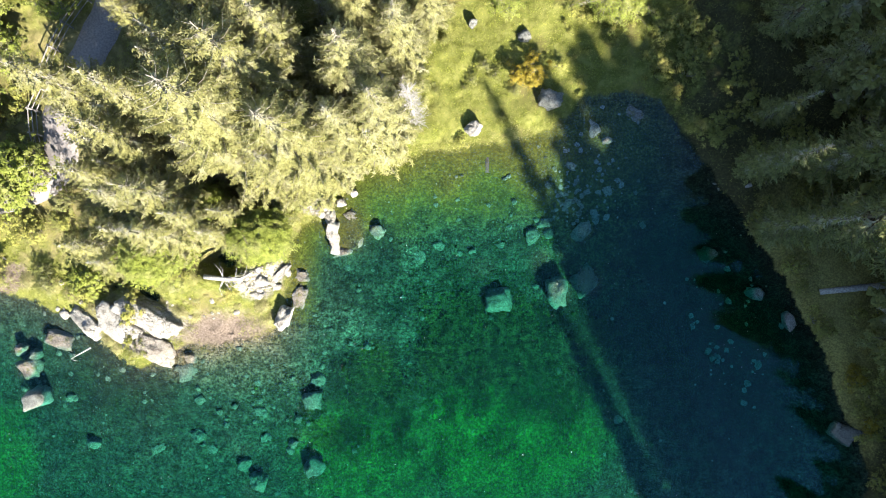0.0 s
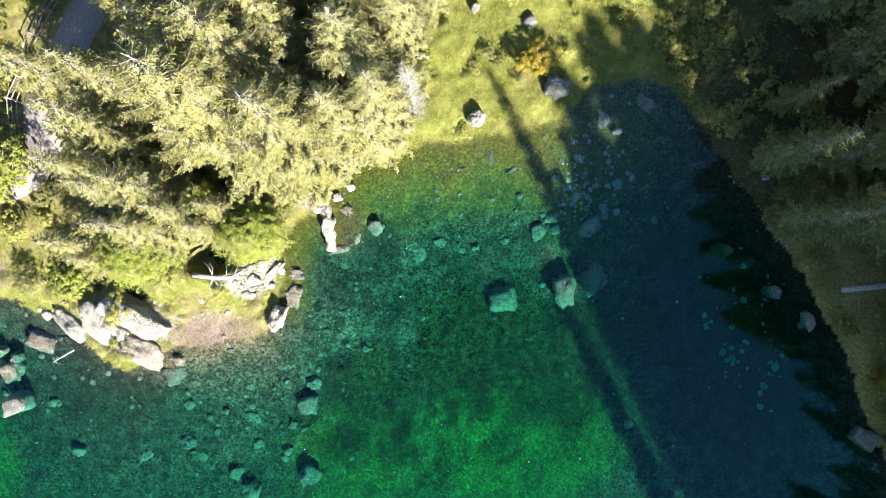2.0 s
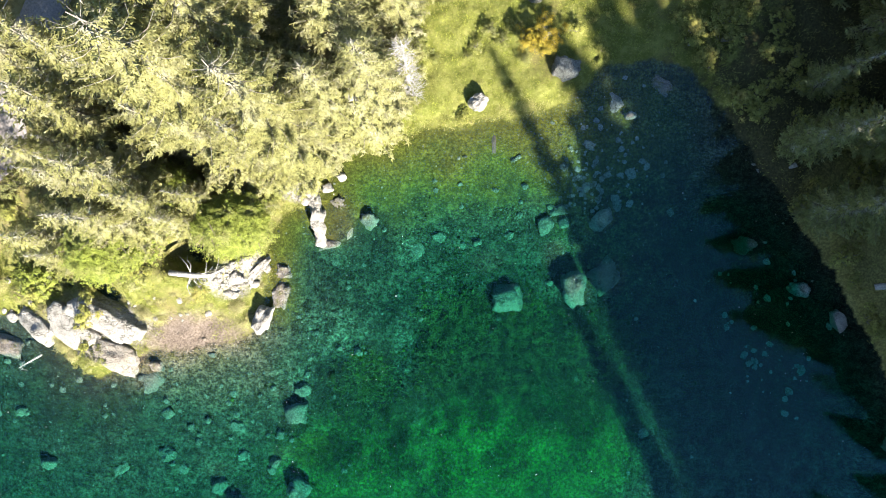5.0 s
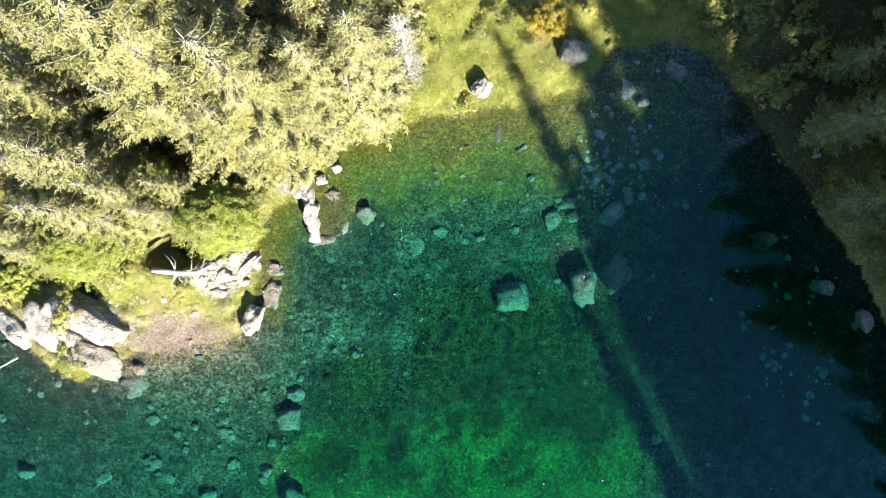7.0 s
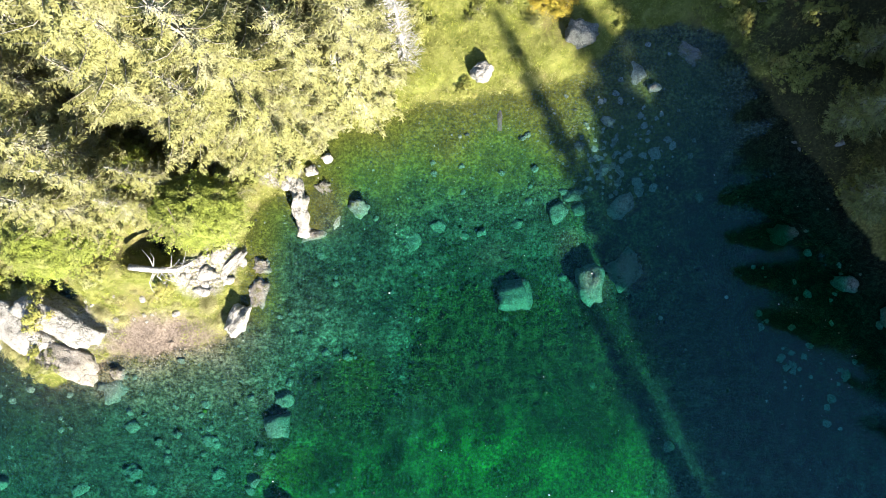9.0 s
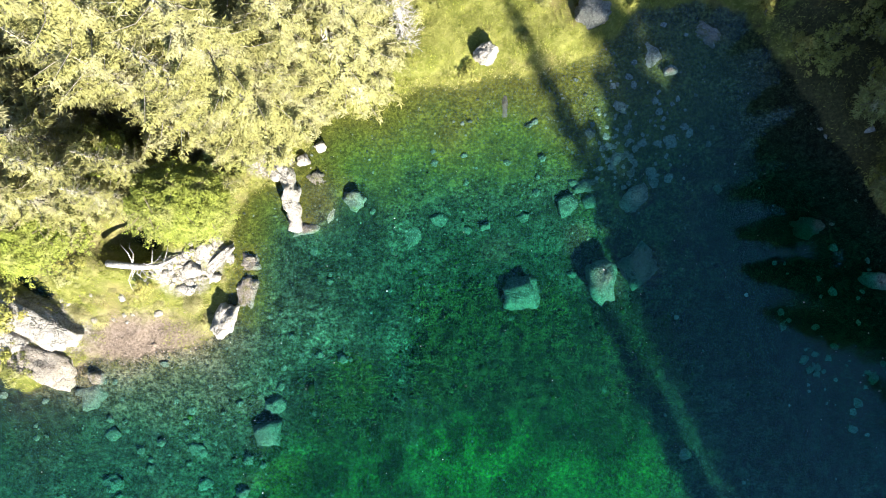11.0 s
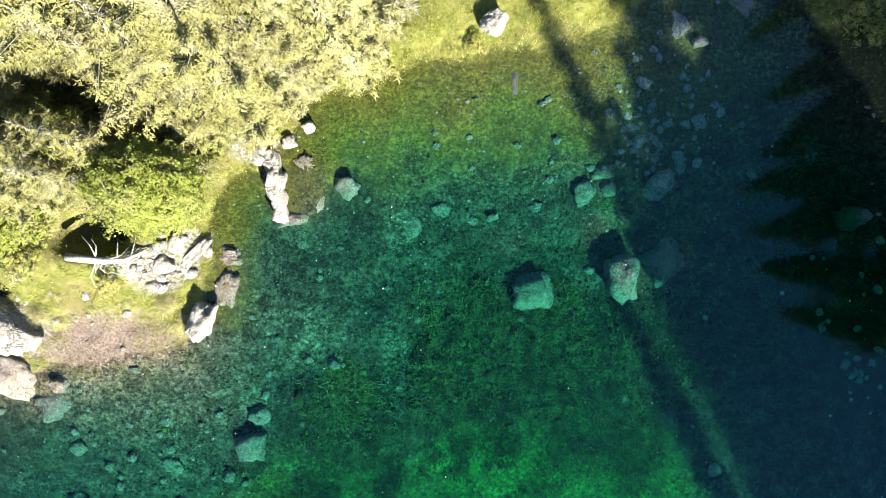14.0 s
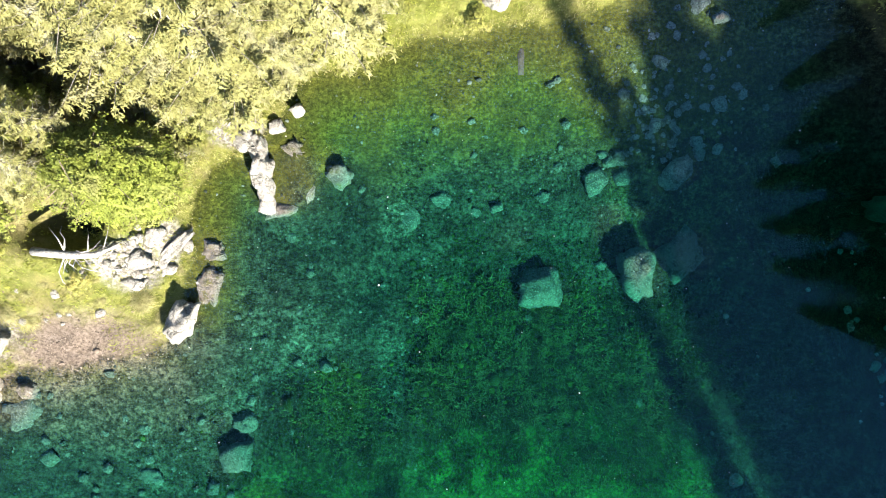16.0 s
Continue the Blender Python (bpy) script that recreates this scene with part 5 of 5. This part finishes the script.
plant("low_shrub", OLIVES[1], -12.0, -1.75, 0.7, 40, "olive shrub growing under the fallen log", "shrub", stem="stem")
plant("low_shrub", OLIVES[2], 0.35, 6.35, 0.5, 90, "small dark green shrub at the water's edge", "shrub", stem="stem")
STRAWS = [tussock_meshes(290 + k, 0.3, 0.42, STRAW, TWIGS, 800) for k in range(3)]
for k, (x, y, size) in enumerate(((-19.4, -3.9, 1.1), (-19.0, -4.5, 1.2), (-18.3, -4.6, 1.3), (-17.6, -4.3, 1.0), (-19.7, -2.8, 1.3), (-18.7, -2.5, 1.3), (-16.0, -2.6, 1.1), (-15.0, -2.9, 1.2),
                                  (-20.9, -2.0, 1.3), (-22.0, -1.6, 1.2), (-18.6, -5.1, 0.9), (-14.3, -3.2, 1.0), (-17.9, -2.3, 1.2), (-23.4, -1.3, 1.2), (-10.2, -3.3, 1.0), (-10.6, -2.7, 1.1), (-12.6, -2.2, 0.55), (-11.9, -2.6, 0.6), (-13.4, -2.0, 0.5), (-12.2, -3.0, 0.45), (-11.4, -3.2, 0.5), (-13.0, -2.8, 0.55), (-14.0, -2.3, 0.6), (-11.8, -1.9, 0.4), (-14.6, -2.4, 0.55), (-9.6, -1.7, 0.5), (-9.3, -0.3, 0.45))):
    plant("grass_tussock", STRAWS[k % 3], x, y, 0.7 * size, 77 * k, "dry straw-coloured tussock between limestone blocks", "tussock", "dry tussocks", stem="stem")


GAPS = [((-21.0, 7.0), (-15.5, 4.7), (-12.5, 3.3), (-10.4, 1.9)), ((-11.0, 15.5), (-9.2, 11.8), (-7.6, 8.6))]


def in_gap(x, y, wide=0.5):
    return np.minimum(*[line_distance(x, y, np.array(g), False)[0] for g in GAPS]) < wide


def scatter(count, seed, test):
    """Even random places on land: x, y and height for those that pass the test on x, y and the distance inland."""
    r = np.random.RandomState(seed)
    x, y = r.uniform(-27, 25, count), r.uniform(-14, 16, count)
    z, d = terrain(x, y)
    trail = line_distance(x, y, TRAILLINE, False)[0]
    keep = (trail > 1.35) & test(x, y, d)
    return x[keep], y[keep], z[keep], d[keep]


px, py, pz, pd = scatter(1500, 21, lambda x, y, d: (d > 0.7) & (x < 3.5) & (x > -12) & (y > 0.5) & ~in_gap(x, y))
for k in range(min(190, len(px))):
    if any(math.hypot(px[k] - q[1], py[k] - q[2]) < 1.5 for q in ROCKS):
        continue
    plant("low_shrub", HEATHS[k % 4], px[k], py[k], rnd.uniform(0.6, 1.35) * (0.42 if px[k] > -1.6 else 1.0), rnd.uniform(0, 360), "pale yellow-green low shrub in the meadow", "shrub", "low shrubs of the meadow", stem="stem")
px, py, pz, pd = scatter(1200, 22, lambda x, y, d: (d > 0.25) & (d < 5) & (x > 5.5))
for k in range(min(120, len(px))):
    if px[k] > 19 and -2.8 < py[k] < 0.0:
        continue
    plant("low_shrub", OLIVES[k % 3], px[k], py[k], rnd.uniform(0.5, 1.2) * (0.45 if px[k] < 10.5 else 0.8), rnd.uniform(0, 360), "olive green shrub on the shaded bank", "shrub", "shrubs of the shaded bank", stem="stem")
px, py, pz, pd = scatter(900, 23, lambda x, y, d: (d > 0.6) & (x < -11) & (y < 9) & ~in_gap(x, y) & ~(np.hypot(x + 12.7, y + 0.25) < 1.5) & ~((np.abs(x + 12.8) < 3.4) & (y < -1.5)))
for k in range(min(90, len(px))):
    plant("low_shrub", (HEATHS + OLIVES)[k % 7], px[k], py[k], rnd.uniform(0.5, 1.1), rnd.uniform(0, 360), "dry yellow-green shrub under the trees", "shrub", "shrubs under the trees", stem="stem")


# ---- grass and water weed ----
def tufts(x, y, z, blades, tall, width, seed, material, name, spread=0.05):
    r = np.random.RandomState(seed)
    x, y, z = (np.repeat(v, blades) for v in (x, y, z))
    n = len(x)
    base = np.stack([x + spread * r.normal(size=n), y + spread * r.normal(size=n), z - 0.02], 1)
    a, lean = r.uniform(0, 6.3, n), r.uniform(0.3, 1.1, n)
    long = tall * r.uniform(0.5, 1.3, n)
    tip = base + np.stack([np.cos(a) * lean * long, np.sin(a) * lean * long, long], 1)
    side = np.stack([-np.sin(a), np.cos(a), np.zeros(n)], 1) * (width * r.uniform(0.6, 1.3, n))[:, None]
    return soup(name, np.stack([base - side, base + side, tip], 1), material)


px, py, pz, pd = scatter(60000, 31, lambda x, y, d: (d > 0.03) & (d < 14) & (x < 13) & ((np.hypot((x + 13.1) / 2.5, (y + 4.1) / 1.1) > 0.75 + 0.35 * waves(x, y, 3.0, 35))))
tagged(new("grass", tufts(px, py, pz, 6, 0.12, 0.013, 32, GRASS, "grass", 0.08)), "dry yellow-green meadow grass along the shore", "grass", kind="stuff")
px, py, pz, pd = scatter(90000, 36, lambda x, y, d: (d > -0.05) & (d < 0.5 + 0.25 * waves(x, y, 2.0, 37)) & (x < 4.5) & (x > -10))
tagged(new("sedge", tufts(px, py, pz, 9, 0.11, 0.009, 38, STRAW, "sedge", 0.1)), "pale dry sedge fringing the water's edge", "sedge", kind="stuff")
px, py, pz, pd = scatter(14000, 33, lambda x, y, d: (d > 0.05) & (d < 8) & (x > 12))
tagged(new("undergrowth", tufts(px, py, pz, 6, 0.12, 0.014, 34, OLIVE, "undergrowth", 0.1)), "low olive undergrowth of the shaded wood", "undergrowth", kind="stuff")
r = np.random.RandomState(41)
n = 60000
cx = np.array([(0.8, -5.0, 3.4, 2.0), (-5.2, -8.6, 2.4, 2.0), (5.5, -6.0, 3.0, 2.5), (3.5, -9.5, 3.5, 2.5), (-3.0, -11.0, 3.5, 2.0), (0.0, 2.5, 5.0, 1.6)])
pick = cx[r.choice(6, n, p=[0.34, 0.18, 0.22, 0.14, 0.1, 0.02])]
wx_, wy_ = r.normal(pick[:, 0], pick[:, 2]), r.normal(pick[:, 1], pick[:, 3])
wz_, wd_ = terrain(wx_, wy_)
keep = (wd_ < -0.8) & ((wx_ > -2.0 + 0.3 * r.normal(size=n)) | (wy_ < -7.0 + 1.2 * r.normal(size=n))) & (waves(wx_, wy_, 2.2, 42) + 0.6 * waves(wx_, wy_, 7.0, 44) + r.normal(size=n) * 0.55 > 0.25)
tagged(new("water_weed", tufts(wx_[keep], wy_[keep], wz_[keep], 3, 0.11, 0.024, 43, WEED, "water_weed")), "dark green water weed on the lake bed", "water weed", kind="stuff")
n = 16000
ux, uy = r.uniform(-7.0, 9.0, n), r.uniform(-11.0, -1.2, n)
lush = np.maximum(np.exp(-((ux - 1.5) / 3.6) ** 8 - ((uy + 4.9) / 2.8) ** 6), 0.75 * np.exp(-((ux - 5.2) / 3.0) ** 2 - ((uy + 6.6) / 3.0) ** 2))
lush = np.maximum(lush, 0.6 * np.exp(-((ux + 4.6) / 2.0) ** 2 - ((uy + 7.0) / 2.0) ** 2))
uz, ud = terrain(ux, uy)
ok = (ud < -0.8) & (r.rand(n) < 1.1 * lush - 0.12) & (waves(ux, uy, 6.0, 45) + 0.8 * waves(ux, uy, 11.0, 47) + 0.2 * r.normal(size=n) > 0.3)
tagged(new("weed_clumps", tufts(ux[ok], uy[ok], uz[ok], 9, 0.2, 0.017, 46, WEEDTOPS, "weed_clumps", 0.09)), "bushy clumps of pale green water weed on the lake bed", "water weed", kind="stuff")


# tiny pale four-cornered specks scattered just above the water
r = np.random.RandomState(61)
fx, fy = r.uniform(-26, 20, 700), r.uniform(-14, 9, 700)
fd = terrain(fx, fy)[1]
fx, fy = fx[fd < -0.1], fy[fd < -0.1]
turn = r.uniform(0, 6.3, len(fx))
size = 0.014 * np.exp(r.normal(0, 0.45, len(fx)))
speck_corners = np.stack([np.stack([fx + size * np.cos(turn + k * 1.6), fy + size * np.sin(turn + k * 1.6), np.full(len(fx), 0.004 + 0.002 * k)], 1) for k in range(4)], 1)
tagged(new("floating_specks", soup("floating_specks", speck_corners, DEADWOOD)), "tiny pale specks scattered over the water", "leaves", kind="stuff")


# ---- dead wood ----
def dead_tree(x, y, tall):
    base = new("dead_tree")
    base.matrix_world = pose(x, y, height_at(x, y) - 0.1)
    r = random.Random(3)
    part("trunk", mesh_of("trunk", *tube([(0, 0, 0), (0.05, 0.02, tall * 0.5), (0.02, 0.1, tall)], [0.1, 0.07, 0.015], 8), DEADWOOD, True), base)
    branches = []
    for k in range(190):
        z = tall * r.uniform(0.1, 0.98)
        a, long = r.uniform(0, 6.3), (0.3 + 0.75 * (1 - z / tall)) * r.uniform(0.5, 1.1)
        end = Vector((math.cos(a) * long, math.sin(a) * long, z + r.uniform(-0.1, 0.25) * long))
        start = Vector((0.04, 0.04 * z / tall, z))
        branches.append(tube([start, (start + end) / 2 + Vector((0, 0, -0.05)), end], [0.014, 0.01, 0.004], 4))
        for _ in range(3):
            f = r.uniform(0.35, 0.95)
            p = start.lerp(end, f)
            q = p + Vector((math.cos(a + r.uniform(-1, 1)), math.sin(a + r.uniform(-1, 1)), r.uniform(-0.2, 0.4))) * 0.22
            branches.append(tube([p, q], [0.009, 0.004], 3))
    part("branch_work", mesh_of("branch_work", *joined(branches), DEADWOOD), base)
    return tagged(base, "bleached dead spruce with bare white branches", "dead tree")


dead_tree(-2.2, 7.2, 7.6)


def fallen_log(points, radii, material, label, roots=0, seed=1, name="fallen_log"):
    base = new(name)
    base.location = points[0]
    origin = Vector(points[0])
    part("trunk", mesh_of("trunk", *tube([Vector(p) - origin for p in points], radii, 10), material, True), base)
    r = random.Random(seed)
    if roots:
        for _ in range(roots):
            f = r.uniform(0.3, 1.0)
            k = min(int(f * (len(points) - 1)), len(points) - 2)
            p = Vector(points[k]).lerp(Vector(points[k + 1]), f * (len(points) - 1) - k) - origin
            a, long = r.uniform(0, 6.3), r.uniform(0.4, 1.1) * min(1.0, radii[0] * 7)
            mid = p + Vector((math.cos(a) * long * 0.5, math.sin(a) * long * 0.5, r.uniform(-0.1, 0.2)))
            end = mid + Vector((math.cos(a + 0.6) * long * 0.5, math.sin(a + 0.6) * long * 0.5, -0.25))
            bend = mid.lerp(end, 0.5) + Vector((r.uniform(-0.08, 0.08), r.uniform(-0.08, 0.08), r.uniform(0.0, 0.1)))
            thick = radii[0] * r.uniform(0.6, 1.3)
            part("root", mesh_of("root", *tube([p, mid, bend, end], [0.16 * thick, 0.1 * thick, 0.07 * thick, 0.03 * thick], 5), material), base)
    return tagged(base, label, "log")


fallen_log([(-13.2, -1.02, 1.72), (-12.6, -1.1, 1.76), (-12.0, -1.16, 1.74), (-11.4, -1.16, 1.62), (-11.05, -0.95, 1.4), (-10.85, -0.7, 1.0)], [0.14, 0.13, 0.12, 0.1, 0.045, 0.02], DEADWOOD, "bleached fallen log with dry roots on the bank", 30)
fallen_log([(20.0, -1.95, 0.25), (21.6, -1.75, 0.5), (24.5, -1.4, 0.8), (28.0, -1.0, 1.0)], [0.17, 0.18, 0.2, 0.22], DEADWOOD, "grey bare fallen trunk lying over the bank", 0)
fallen_log([(15.7, 3.75, 0.12), (16.2, 3.95, 0.45)], [0.1, 0.12], DEADWOOD, "short pale broken stump on the bank", 0)
fallen_log([(1.85, 5.85, -0.3), (1.78, 5.3, -0.3), (1.8, 4.7, -0.4)], [0.15, 0.18, 0.14], SOAKED, "dark waterlogged log on the lake bed", 0)

fallen_log([(-20.0, -5.0, 0.35), (-20.5, -5.3, 0.45), (-21.0, -5.6, 0.5)], [0.05, 0.035, 0.012], DEADWOOD, "small bleached dead branch at the water's edge", 7, 4, "dead_branch")

# ---- trail and fence ----
line = TRAILLINE
ways = np.gradient(line, axis=0)
ways /= np.linalg.norm(ways, axis=1)[:, None]
sides = np.stack([ways[:, 1], -ways[:, 0]], 1)
verts, faces = [], []
for k, (p, s) in enumerate(zip(line, sides)):
    for u, z in ((-1.02, 0.3), (-0.95, 0.445), (0, 0.46), (0.95, 0.445), (1.02, 0.3)):
        wob = 0.06 * math.sin(k * 2.1 + u)
        verts.append((p[0] + s[0] * (u + wob), p[1] + s[1] * (u + wob), z))
    if k:
        b = 5 * k
        faces += [(b - 5 + j, b + j, b + j + 1, b - 4 + j) for j in range(4)]
tagged(new("path", mesh_of("path", verts, faces, PATHWAY, True)), "grey fine gravel hiking path between the trees", "path", kind="structure")


def fence(points, label):
    base = new("fence")
    base.location = (*points[0], 0.4)
    origin = Vector((*points[0], 0.4))
    for k, p in enumerate(points):
        part("post", mesh_of("post", *tube([Vector((*p, 0.3)) - origin, Vector((*p, 1.5)) - origin], [0.055, 0.05], 8), GREYWOOD), base)
        if k:
            q = points[k - 1]
            for z in (0.75, 1.1, 1.4):
                a, b = Vector((*q, z)) - origin, Vector((*p, z)) - origin
                d = (b - a).normalized() * 0.12
                part("rail", mesh_of("rail", *tube([a - d, (a + b) / 2 + Vector((0, 0, 0.015)), b + d], [0.024, 0.027, 0.022], 8), GREYWOOD), base)
    return tagged(base, label, "fence")


fence([(-19.9, 13.9), (-20.9, 12.5), (-21.6, 11.2), (-22.0, 10.2)], "weathered wooden rail fence beside the path")
fence([(-22.2, 9.0), (-22.7, 7.9), (-22.6, 6.6), (-22.3, 5.4)], "weathered wooden rail fence beside the path")
